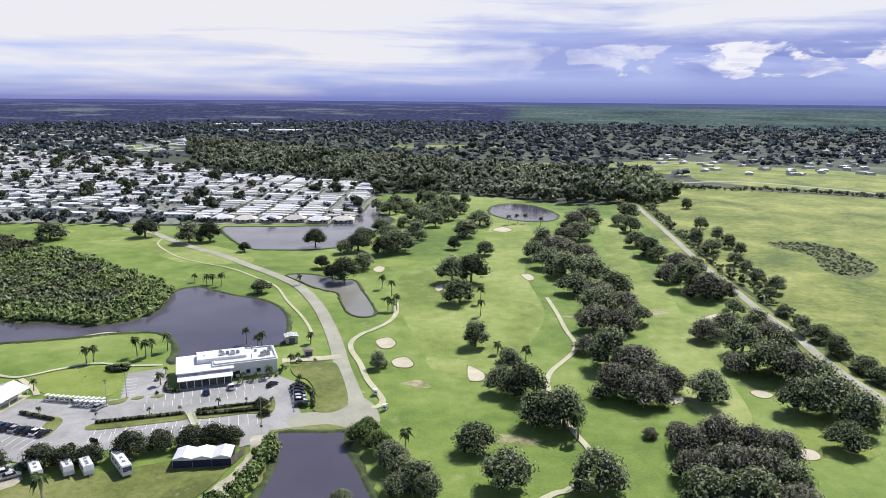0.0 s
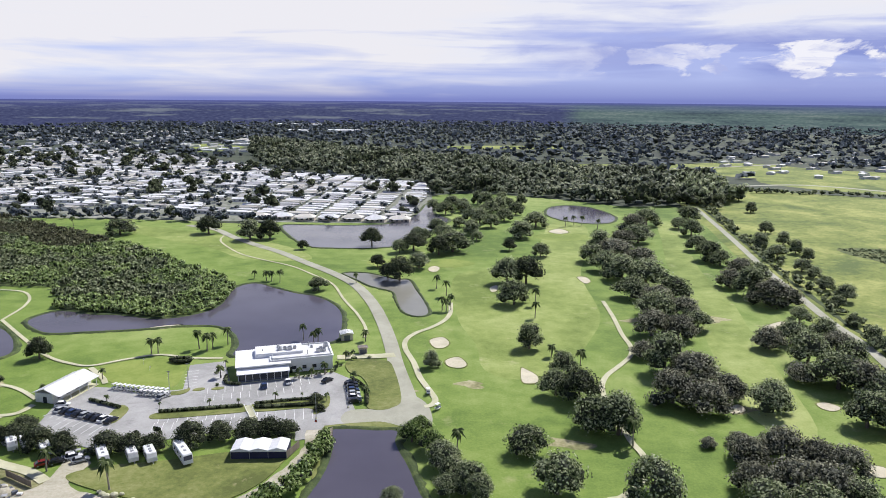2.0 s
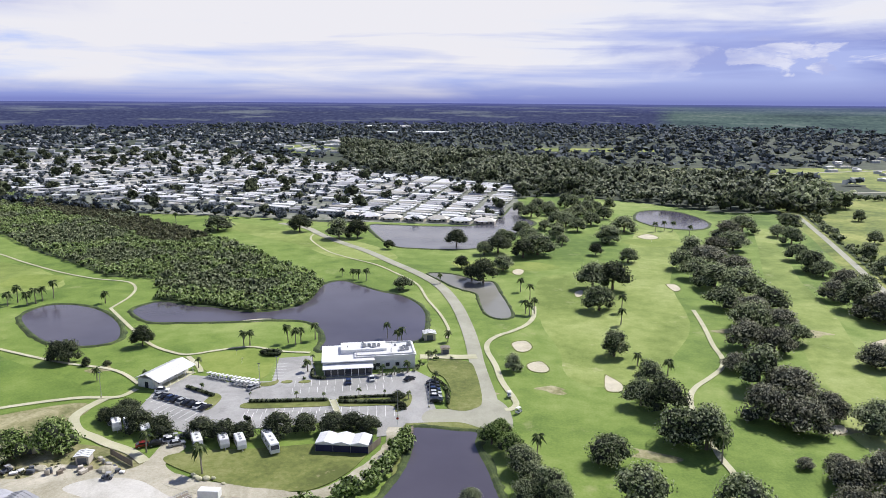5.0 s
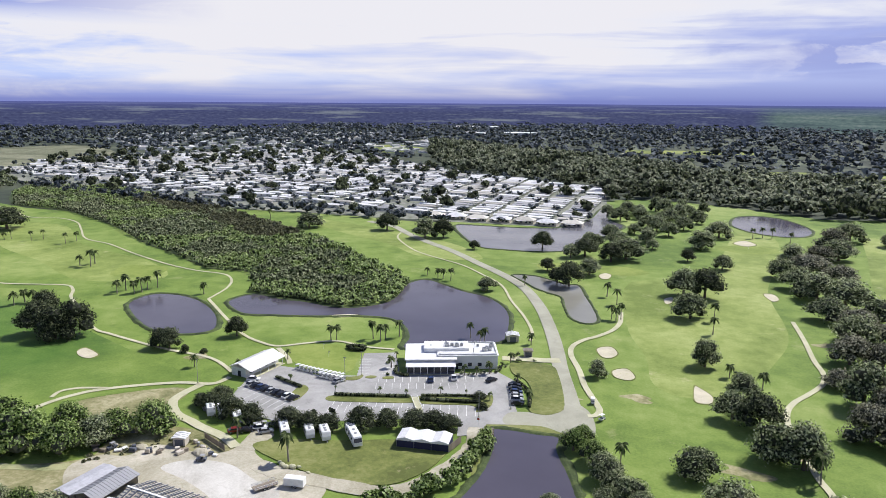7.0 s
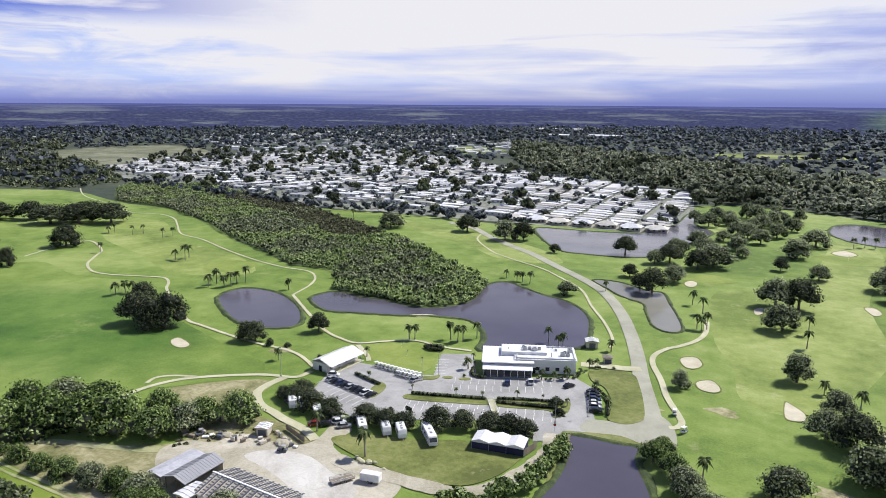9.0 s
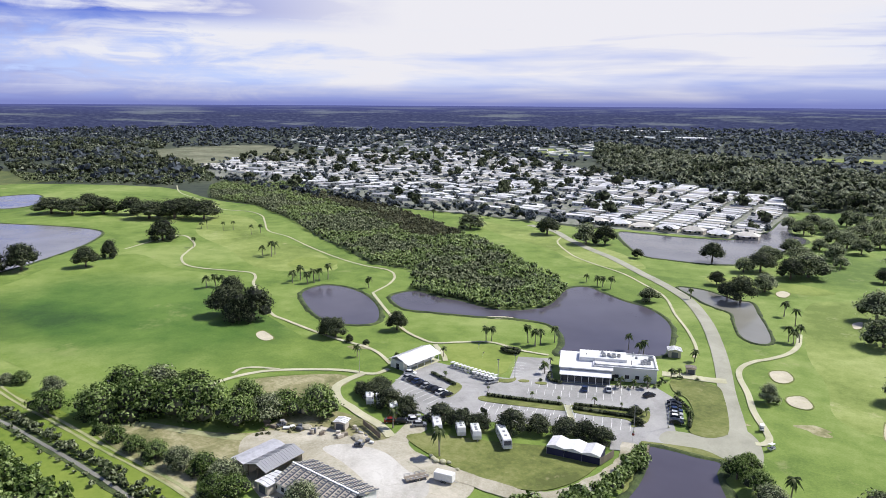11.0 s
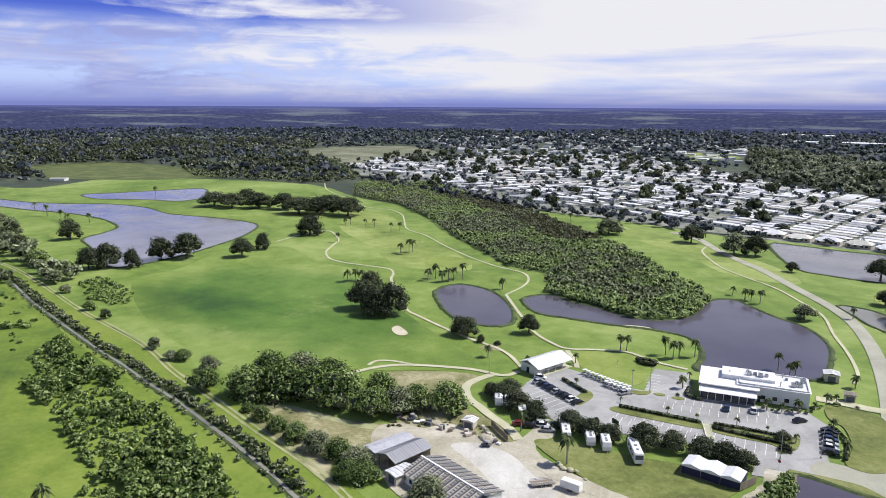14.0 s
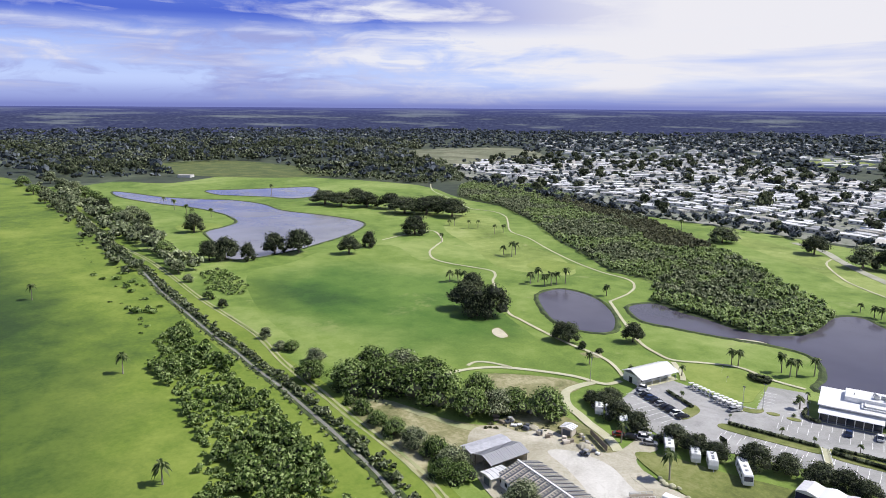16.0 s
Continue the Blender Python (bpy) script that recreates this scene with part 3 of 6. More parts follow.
YARD_TREES = [(-195, 113, 14.5), (-187, 121, 16.2), (-177, 126, 15.9), (-167, 130, 14.6), (-155, 131, 11.4), (-150, 139, 10.6), (-148, 144, 9.9), (-140, 151, 11.6), (-204, 126, 12.2), (-195, 133, 12.0), (-183, 137, 11.7), (-165, 144, 9.4), (-177, 106, 7.2), (-167, 105, 7.8), (-158, 105, 8.3), (-149, 106, 8.9), (-141, 107, 8.7), (-133, 107, 9.2), (-127, 105, 9.0), (-131, 102, 8.3), (-242, 113, 6.7), (-211, 105, 12.4), (-197, 108, 4.8), (-226, 115, 8.5), (-185, 106, 5.5), (-108, 109, 11.4)]
RANGE_TREES = [(-524, 169, 14.1), (-421, 144, 12.9), (-418, 153, 15.1), (-407, 163, 9.9), (-416, 185, 15.4), (-410, 199, 16.1), (-388, 224, 12.3), (-399, 246, 9.0), (-421, 300, 19.9), (-511, 353, 27.2), (-494, 365, 29.4), (-471, 376, 24.0), (-604, 323, 24.5), (-584, 330, 24.0), (-564, 346, 23.7), (-542, 358, 20.7), (-245, 205, 14.4), (-230, 207, 15.3), (-234, 202, 12.7), (-188, 208, 7.0), (-184, 209, 8.3), (-168, 230, 7.6), (-175, 207, 3.2), (-168, 209, 2.7), (-512, 388, 25.6), (-601, 356, 19.4), (-261, 222, 12.6)]
LEVEE_TREES = [(-847, 146, 20.4), (-789, 146, 19.1), (-729, 144, 18.9), (-664, 137, 18.3), (-619, 136, 18.2), (-579, 135, 17.1), (-617, 149, 18.2), (-516, 129, 16.2), (-491, 129, 15.4), (-454, 126, 14.4), (-563, 143, 16.7), (-398, 118, 10.1), (-375, 116, 7.0), (-883, 141, 19.8), (-953, 140, 19.8), (-844, 107, 17.5), (-765, 106, 14.7), (-710, 107, 12.5), (-335, 113, 7.2), (-316, 113, 6.0), (-262, 111, 6.1), (-246, 110, 5.8), (-938, 109, 17.9)]
PALMS = [(-10, 176, 3.5), (-31, 343, 3.9), (-25, 330, 3.8), (-25, 306, 3.5), (-23, 304, 3.5), (-21, 306, 3.5), (17, 299, 3.5), (21, 251, 3.0), (23, 244, 3.1), (31, 244, 3.7), (39, 183, 4.3), (37, 190, 3.4), (51, 533, 4.3), (58, 539, 4.3), (64, 539, 4.3), (74, 524, 4.2), (18, 318, 4.2), (-15, 461, 3.7), (-74, 349, 2.6), (-119, 348, 3.6), (-114, 346, 3.6), (-122, 348, 3.6), (-130, 353, 2.4), (-129, 238, 3.2), (-127, 239, 3.2), (-114, 246, 3.4), (-110, 244, 3.6), (-109, 247, 3.4), (-105, 252, 3.2), (-162, 196, 2.6), (-94, 148, 4.1), (-77, 260, 2.7)]
PALMS_2 = [(-72, 257, 2.7), (-70, 256, 2.7), (-52, 261, 2.7), (-115, 155, 3.4)]
PALMS_WEST = [(-291, 231, 4.5), (-290, 236, 4.6), (-286, 237, 4.2), (-262, 264, 4.5), (-262, 270, 4.9), (-254, 267, 4.5), (-252, 270, 4.5), (-252, 274, 4.2), (-251, 280, 4.6), (-221, 278, 3.8), (-326, 303, 4.3), (-319, 304, 5.3), (-322, 310, 5.0), (-383, 296, 3.1), (-436, 345, 3.1), (-433, 348, 3.1), (-416, 349, 3.0), (-412, 355, 3.0), (-386, 349, 3.3), (-386, 358, 3.4), (-653, 342, 4.7), (-649, 193, 5.4), (-616, 193, 4.6), (-597, 192, 4.5), (-588, 205, 4.5), (-681, 193, 4.5), (-726, 322, 5.0), (-384, 43, 4.1), (-256, 54, 4.4), (-171, 43, 4.4), (-317, 488, 4.2)]

# ---------------------------------------------------------------- ground
def offset(points, d):
    out = []
    for i, (x, y) in enumerate(points):
        a, b = points[max(i - 1, 0)], points[min(i + 1, len(points) - 1)]
        v = Vector((b[0] - a[0], b[1] - a[1])).normalized()
        out.append((x - v.y * d, y + v.x * d))
    return out


def ground():
    bm = bmesh.new()
    bmesh.ops.create_circle(bm, cap_ends=True, radius=4900, segments=96)
    tagged(link("ground", bm, WOODS), "dark scrubby woodland ground reaching to the horizon", "ground", kind="structure")


def distance():
    """The far plain, rising to the skyline, its blue haze painted in."""
    m, node, bsdf = material("far_plain", 1.0)
    at = node("TexCoord", 3)
    px, py = node("SeparateXYZ", 0, Vector=at), node("SeparateXYZ", 1, Vector=at)
    far = calc(node, "SQRT", calc(node, "ADD", calc(node, "MULTIPLY", px, px), calc(node, "MULTIPLY", py, py)))
    turn = calc(node, "ARCTAN2", px, py)
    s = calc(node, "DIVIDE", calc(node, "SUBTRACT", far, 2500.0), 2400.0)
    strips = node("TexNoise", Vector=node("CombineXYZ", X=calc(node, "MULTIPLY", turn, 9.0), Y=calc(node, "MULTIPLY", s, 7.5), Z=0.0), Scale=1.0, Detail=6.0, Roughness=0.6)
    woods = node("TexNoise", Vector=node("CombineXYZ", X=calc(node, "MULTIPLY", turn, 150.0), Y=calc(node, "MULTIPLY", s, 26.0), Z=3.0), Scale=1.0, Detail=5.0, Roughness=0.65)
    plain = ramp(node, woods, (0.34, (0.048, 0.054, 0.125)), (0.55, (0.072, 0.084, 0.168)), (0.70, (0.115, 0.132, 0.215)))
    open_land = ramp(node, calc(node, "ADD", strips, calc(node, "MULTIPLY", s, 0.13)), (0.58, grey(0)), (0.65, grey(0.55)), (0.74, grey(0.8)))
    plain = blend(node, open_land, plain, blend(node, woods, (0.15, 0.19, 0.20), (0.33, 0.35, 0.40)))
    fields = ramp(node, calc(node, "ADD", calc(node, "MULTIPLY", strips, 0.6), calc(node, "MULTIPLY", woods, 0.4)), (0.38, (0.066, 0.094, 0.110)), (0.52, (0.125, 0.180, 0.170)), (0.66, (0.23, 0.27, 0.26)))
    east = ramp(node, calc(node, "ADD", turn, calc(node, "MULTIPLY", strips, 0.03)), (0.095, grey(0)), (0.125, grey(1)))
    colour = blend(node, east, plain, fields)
    # painted haze, thickening to blue at the skyline
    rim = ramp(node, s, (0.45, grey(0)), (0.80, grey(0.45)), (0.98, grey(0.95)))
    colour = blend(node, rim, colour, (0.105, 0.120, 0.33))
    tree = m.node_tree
    # the plain gives off its colours itself; no lamp lights it
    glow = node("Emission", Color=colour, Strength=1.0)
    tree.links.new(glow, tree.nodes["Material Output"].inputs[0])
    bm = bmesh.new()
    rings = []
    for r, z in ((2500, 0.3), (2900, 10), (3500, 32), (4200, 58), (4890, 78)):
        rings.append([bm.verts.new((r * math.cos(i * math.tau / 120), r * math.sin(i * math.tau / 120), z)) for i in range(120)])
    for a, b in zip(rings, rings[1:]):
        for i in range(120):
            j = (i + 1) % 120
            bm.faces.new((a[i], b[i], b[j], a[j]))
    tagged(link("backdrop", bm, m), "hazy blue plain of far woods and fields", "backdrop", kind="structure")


ground()
distance()
GOLF = [(-118, 80), *[(x, y) for x, y in reversed(LEVEE_TRACK[:-1])], *GOLF_EDGE_W[1:], (-420, 470), *GOLF_EDGE_N[:4], (-70, 640), *GOLF_EDGE_N[4:], (150, 400), (140, 180), (140, -60), (-118, -60)]
sheet("grass", GOLF, 0.10, GRASS, "light green mown golf course grass with paler worn patches", "grass", steps=3)
sheet("pasture", [(160, 556), (168, 648), (178, 705), (248, 748), (215, 600), (178, 440)], 0.12, PASTURE, "rough grass corner beside the farm road", "pasture")
sheet("pasture", FIELD_EAST, 0.16, PASTURE, "open yellow-green cattle pasture beside the farm road", "pasture")
sheet("pasture", FIELD_WEST, 0.16, DARK_PASTURE, "smooth green pasture beyond the drainage canal", "pasture")
sheet("marsh", REEDS, 0.22, MARSH, "dark boggy hollow with reeds in the pasture", "marsh")
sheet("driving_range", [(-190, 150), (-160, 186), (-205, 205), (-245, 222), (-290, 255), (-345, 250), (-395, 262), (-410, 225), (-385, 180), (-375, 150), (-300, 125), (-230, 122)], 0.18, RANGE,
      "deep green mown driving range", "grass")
TOWN_AREA = [(-60, 530), (-62, 640), (-78, 775), (-250, 873), (-345, 940), (-520, 1120), (-760, 1200), (-930, 1000), (-960, 870), (-870, 690), (-690, 585), (-560, 560), (-420, 520), (-304, 524), (-165, 524)]
sheet("town_ground", TOWN_AREA, 0.14, TOWN, "grey streets and yards of the mobile home park", "ground", closed_curve=False)
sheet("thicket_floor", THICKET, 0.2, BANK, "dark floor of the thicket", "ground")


def pond(points, label, mat=WATER, lip=2.2):
    """Water with an uneven, slightly raised bank round it."""
    pts = smooth(points, True, 5)
    if area(pts) < 0:
        pts.reverse()
    sheet("water", pts, 0.24, mat, label, "water", closed_curve=False)
    bm = bmesh.new()
    n = len(pts)
    rows = []
    rng = random.Random(n)
    for i, (x, y) in enumerate(pts):
        a, b = pts[i - 1], pts[(i + 1) % n]
        d = Vector((b[0] - a[0], b[1] - a[1])).normalized()
        out = Vector((d.y, -d.x))
        w = lip * rng.uniform(0.7, 1.2)
        rows.append([bm.verts.new((x + out.x * k * w, y + out.y * k * w, z)) for k, z in ((-0.25, 0.20), (0.15, 0.55), (0.5, 0.6), (1.0, 0.12))])
    for i in range(n):
        a, b = rows[i], rows[(i + 1) % n]
        for k in range(3):
            bm.faces.new((a[k], a[k + 1], b[k + 1], b[k]))
    bmesh.ops.recalc_face_normals(bm, faces=bm.faces[:])
    tagged(link("bank", bm, BANK), "low dark grassy bank round the water", "bank", kind="structure")


pond(POND_MAIN, "dark still pond behind the clubhouse")
pond(POND_SMALL, "oval dark pond in the golf course")
pond(POND_HOMES, "grey pond in front of the mobile homes", SHALLOW)
pond(POND_NARROW, "narrow shallow grey pond beside the road", SILT, 1.5)
pond(POND_FAR, "far pond by the golf green")
pond(POND_FRONT, "dark pond beside the access road")
pond(LAKE, "broad pale lake with a grassy point", LAKE_WATER)
pond(LAKE_BACK, "pale lake strip behind the fairway", LAKE_WATER)

for k, spot in enumerate((BUNKER_0, BUNKER_1, BUNKER_2, BUNKER_3, BUNKER_4, BUNKER_5, BUNKER_6, BUNKER_7, BUNKER_8, BUNKER_9, BUNKER_10, BUNKER_11, BUNKER_12, BUNKER_13)):
    mid = (sum(p[0] for p in spot) / len(spot), sum(p[1] for p in spot) / len(spot))
    spot = [(mid[0] + (x - mid[0]) * 0.88, mid[1] + (y - mid[1]) * 0.88) for x, y in spot]
    sheet("sand_bunker", spot, 0.30, SAND, "pale sand bunker with a grass lip", "bunker", thick=0.2)
    mid = (sum(p[0] for p in spot) / len(spot), sum(p[1] for p in spot) / len(spot))
    sheet("bunker_lip", [(mid[0] + (x - mid[0]) * 1.14, mid[1] + (y - mid[1]) * 1.14 + 0.3) for x, y in spot], 0.24, LAWN, "turf lip of a bunker", "grass", thick=0.12)
sheet("putting_green", PUTTING, 0.24, GREEN, "bright close-mown practice putting green", "grass", thick=0.1)
for gx, gy, gr in ((-60, 395, 16), (45, 490, 18), (-545, 180, 22), (-285, 305, 18), (112, 185, 15), (-30, 400, 14)):
    ring = [(gx + gr * math.cos(a) * (1 + 0.2 * math.sin(2 * a + gx)), gy + gr * 0.8 * math.sin(a)) for a in np.linspace(0, math.tau, 10)[:-1]]
    sheet("golf_green", ring, 0.22, GREEN, "smooth light golf green", "grass")

# fairways mown paler than the rough
for spot in ([(-4, 236), (8, 228), (24, 240), (38, 272), (47, 310), (46, 380), (58, 450), (66, 535), (42, 552), (30, 480), (18, 400), (-22, 375), (-18, 300), (-8, 262)],
             [(84, 195), (96, 200), (104, 268), (114, 340), (116, 400), (128, 480), (138, 555), (126, 560), (112, 480), (98, 400), (93, 330), (84, 268), (78, 215)],
             [(-112, 402), (-150, 445), (-245, 488), (-296, 500), (-240, 455), (-185, 425), (-150, 396)],
             [(-262, 298), (-300, 328), (-375, 352), (-440, 400), (-485, 396), (-430, 335), (-360, 305), (-300, 278)]):
    sheet("fairway", spot, 0.15, MOWN, "pale close-mown fairway strip", "grass")

# verges
ribbon("verge", [(x, (y + 4)) for x, y in CANAL[:-1]] + [(-112, 88)], 20.0, 0.13, WEST_PASTURE, "grassy levee between canal and golf course", "grass", thick=0.0)
ribbon("verge", offset(FARM_ROAD, 8), 34.0, 0.135, PASTURE, "rough grass verges of the farm road", "grass", thick=0.0)
sheet("worn_ground", [(-190, 108), (-150, 128), (-147, 138), (-152, 148), (-135, 155), (-118, 152), (-108, 144), (-140, 108), (-128, 97), (-160, 101)], 0.2, DRY_TURF, "worn dry ground round the maintenance sheds", "ground")
sheet("worn_ground", [(-178, 158), (-160, 176), (-150, 178), (-148, 168), (-152, 158), (-164, 152)], 0.2, DRY_TURF, "worn brown grass beside the tee path", "ground")
for px, py, pr in ((21, 183, 5), (77, 211, 4), (-8, 222, 4), (33, 196, 3), (95, 305, 6), (60, 300, 4), (-168, 205, 4), (-30, 215, 3)):
    sheet("worn_ground", [(px + pr * math.cos(a) * (1.2 + 0.5 * math.sin(3 * a + px)), py + pr * 0.7 * math.sin(a) * (1 + 0.4 * math.cos(2 * a + py))) for a in np.linspace(0, math.tau, 12)[:-1]], 0.17, DRY_TURF, "bare worn patch in the grass", "ground")
# paving
sheet("driveway", [(-45, 197.6), (-34, 200.5), (-29.5, 205), (-27, 211), (-21, 204), (-18.5, 190), (-26, 188.5), (-34, 191.2), (-45, 189.4)], 0.338, ROADWAY, "flared asphalt mouth of the parking lot", "driveway")
sheet("parking_lot", LOT, 0.32, ASPHALT, "worn light grey asphalt parking lot", "parking lot", closed_curve=False, thick=0.2)
sheet("concrete_apron", [(-124, 134), (-119, 140), (-108, 141.5), (-97, 137), (-90, 136), (-86, 128), (-94, 121), (-104, 127), (-114, 131)], 0.306, APRON, "pale stained concrete apron in the yard", "paving")
sheet("gravel_yard", YARD, 0.30, GRAVEL, "pale gravel maintenance yard", "yard", thick=0.15)
sheet("lawn", LAWN_RV, 0.34, LAWN, "mown lawn where the campers stand", "lawn", thick=0.2)
sheet("lawn", LAWN_ROAD, 0.42, LAWN, "kerbed green lawn between lot and road", "lawn", thick=0.3)
sheet("lawn", LAWN_POND, 0.30, LAWN, "strip of lawn at the pond's edge", "lawn", thick=0.2)
MOUTH_W = [(-99.6, 207.6), (-98.6, 209.4), (-96.4, 209.8), (-96.0, 208.4), (-97.6, 207.2)]
MOUTH_E = [(-93.8, 209.0), (-92.8, 210.8), (-90.4, 211.2), (-90.0, 209.8), (-91.8, 208.6)]
for spot in (ISLAND_A, ISLAND_B, ISLAND_C, ISLAND_D, MOUTH_W, MOUTH_E):
    sheet("traffic_island", spot, 0.46, LAWN, "kerbed grass island in the parking lot", "island", thick=0.2)
ribbon("road", ROAD, 5.7, 0.34, ROADWAY, "straight pale asphalt road without markings", "road")
ribbon("driveway", DRIVEWAY, 5.2, 0.36, GRAVEL, "curved gravel driveway round the lawn", "driveway", wob=0.12)
ribbon("driveway", PATH_DRIVE_IN, 4.5, 0.37, PATH, "short concrete service drive", "driveway")
for line, wide in ((PATH_FAIRWAY, 2.1), (PATH_POND, 1.3), (PATH_OAKS, 1.9), (PATH_CLUB, 1.5), (PATH_GREEN, 1.9), (PATH_RANGE, 1.5), (PATH_NORTH, 1.3), (PATH_TEE, 2.0), (PATH_TEE_LOOP, 1.4), (PATH_YARD, 3.0)):
    ribbon("cart_path", line, wide, 0.38, PATH, "pale concrete golf cart path", "path")
for d in (-0.9, 0.9):
    ribbon("wheel_track", offset(LEVEE_TRACK, d), 0.9, 0.24, DIRT, "worn dirt wheel track along the canal levee", "track", wob=0.35)
ribbon("yard_track", YARD_TRACK, 3.0, 0.26, DIRT, "dirt track into the yard", "track", wob=0.2)
ribbon("farm_road", FARM_ROAD, 4.2, 0.30, ROADWAY, "straight pale farm road along the pasture", "road")
ribbon("canal_edge", CANAL, 3.6, 0.22, BANK, "dark overgrown edge of the drainage canal", "bank", wob=0.25)
ribbon("canal", CANAL[5:], 1.1, 0.30, SILT, "narrow water of the drainage canal", "water", wob=0.3)
ribbon("farm_ditch", offset(FARM_ROAD, 6), 2.5, 0.28, BANK, "dark ditch along the farm road", "ditch", wob=0.4)


# ---------------------------------------------------------------- trees
def blob(rng, centre, size, level=1, rough=0.25):
    """An uneven lump: vertices and faces."""
    bm = bmesh.new()
    bmesh.ops.create_icosphere(bm, subdivisions=level, radius=1)
    v = np.array([x.co for x in bm.verts])
    f = [[x.index for x in y.verts] for y in bm.faces]
    bm.free()
    v = v * (1 + rng.uniform(-rough, rough, (len(v), 1)))
    return v * np.array(size) + np.array(centre), f


def leaf_cards(rng, centre, size, count, card, droop=0.34):
    """Small bent leaf sprays over the upper skin of a lump."""
    verts, faces = [], []
    for _ in range(count):
        n = rng.normal(size=3)
        n[2] = abs(n[2]) if rng.random() < 0.8 else n[2]
        n /= np.linalg.norm(n)
        p = np.array(centre) + n * np.array(size) * rng.uniform(0.72, 1.24)
        n = n + rng.normal(scale=droop, size=3)
        n /= np.linalg.norm(n)
        u = np.cross(n, rng.normal(size=3))
        u /= np.linalg.norm(u)
        w = np.cross(n, u)
        a, b = card * rng.uniform(0.6, 1.3), card * rng.uniform(0.45, 0.9)
        k = len(verts)
        verts += [p - u * a - n * 0.2 * a, p - w * b, p + u * a - n * 0.2 * a, p + w * b]
        faces += [(k, k + 1, k + 3), (k + 1, k + 2, k + 3)]
    return verts, faces


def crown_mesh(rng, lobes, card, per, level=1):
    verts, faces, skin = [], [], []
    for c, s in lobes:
        # core faces are marked 1, for the painted inner shade
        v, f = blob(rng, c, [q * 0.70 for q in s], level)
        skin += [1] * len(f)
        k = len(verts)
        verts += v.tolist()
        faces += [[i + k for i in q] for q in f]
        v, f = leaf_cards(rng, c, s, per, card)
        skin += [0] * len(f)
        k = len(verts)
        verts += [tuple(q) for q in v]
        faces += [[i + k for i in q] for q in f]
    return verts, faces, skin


def tree(name, seed, leaf, label, category="tree", spread=1.0, tall=1.0, lobes=14, card=0.026, per=170, low=0.13):
    """A broad tree one metre across: tapered trunk with limbs, crown of leaf sprays."""
    rng = np.random.default_rng(seed)
    root = thing(name, label, category)
    heads = []
    for i in range(lobes):
        a = i * 2.4 + rng.uniform(-0.4, 0.4)
        r = 0.33 * math.sqrt((i + 0.3) / lobes)
        z = (0.57 - 0.44 * (r / 0.33) ** 2 * rng.uniform(0.6, 1.25)) * tall
        s = rng.uniform(0.15, 0.245)
        heads.append(((r * math.cos(a) * spread, r * math.sin(a) * spread, max(z, low * tall)), (s * spread, s * spread, s * 0.80 * tall)))
    bm = bmesh.new()
    tube(bm, 0, 0, -0.01, 0.26 * tall, 0.036, 0.024, 7)
    for c, s in heads[::2]:
        tube(bm, 0, 0, 0.22 * tall, c[2], 0.016, 0.006, 5, (c[0], c[1]))
    part("trunk", bm, BARK, root)
    v, f, skin = crown_mesh(rng, heads, card, per)
    crown = array_mesh("crown", v, f, leaf, root)
    # second material: darkness inside the crown, put in as colour
    crown.data.materials.append(CORE_SHADE)
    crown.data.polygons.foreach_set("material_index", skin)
    return root


def palm(name, seed, label, tall=6.5, fronds=24, reach=2.4, leaf=PALM_LEAF):
    rng = np.random.default_rng(seed)
    root = thing(name, label, "palm tree")
    bm = bmesh.new()
    lean = rng.uniform(-0.3, 0.3, 2)
    tube(bm, 0, 0, -0.05, tall * 0.5, 0.24, 0.17, 8, lean / 2)
    tube(bm, lean[0] / 2, lean[1] / 2, tall * 0.5, tall, 0.17, 0.15, 8, lean / 2)
    part("trunk", bm, PALM_BARK, root)
    verts, faces = [], []
    for i in range(fronds):
        a, up = i * 2.4, rng.uniform(-0.25, 1.1)
        d = np.array([math.cos(a), math.sin(a), 0])
        side = np.array([-d[1], d[0], 0])
        for half in (-1, 1):
            k = len(verts)
            for j in range(6):
                s = j / 5
                p = np.array([lean[0], lean[1], tall]) + d * reach * s * (1 - 0.2 * up) + np.array([0, 0, reach * (up * s - 1.05 * s * s)])
                w = 0.52 * math.sin(math.pi * min(0.12 + s * 0.9, 1)) * (1 if j % 2 else 0.6)
                verts += [tuple(p), tuple(p + side * half * w - np.array([0, 0, 0.45 * w]))]
            for j in range(5):
                q = k + 2 * j
                faces.append((q, q + 1, q + 3, q + 2))
    array_mesh("crown", verts, faces, leaf, root)
    return root


def plant(models, spots, seed, group="", squat=0.0, sink=0.0):
    """Copies of the models at the spots (x, y, width)."""
    rng = random.Random(seed)
    for x, y, w in spots:
        ob = copy_thing(rng.choice(models), Matrix())
        s = w * rng.uniform(0.95, 1.08)
        ob.matrix_basis = Matrix.LocRotScale((x, y, 0.1 - sink), Euler((0, 0, rng.uniform(0, 6.28))), (s, s, s * rng.uniform(0.88, 1.08) * (1 - squat) * (1 if w < 18 else 18 / w)))
        if group:
            ob["group"] = group


def discard(models):
    for ob in models:
        for o in (*ob.children_recursive, ob):
            bpy.data.objects.remove(o)


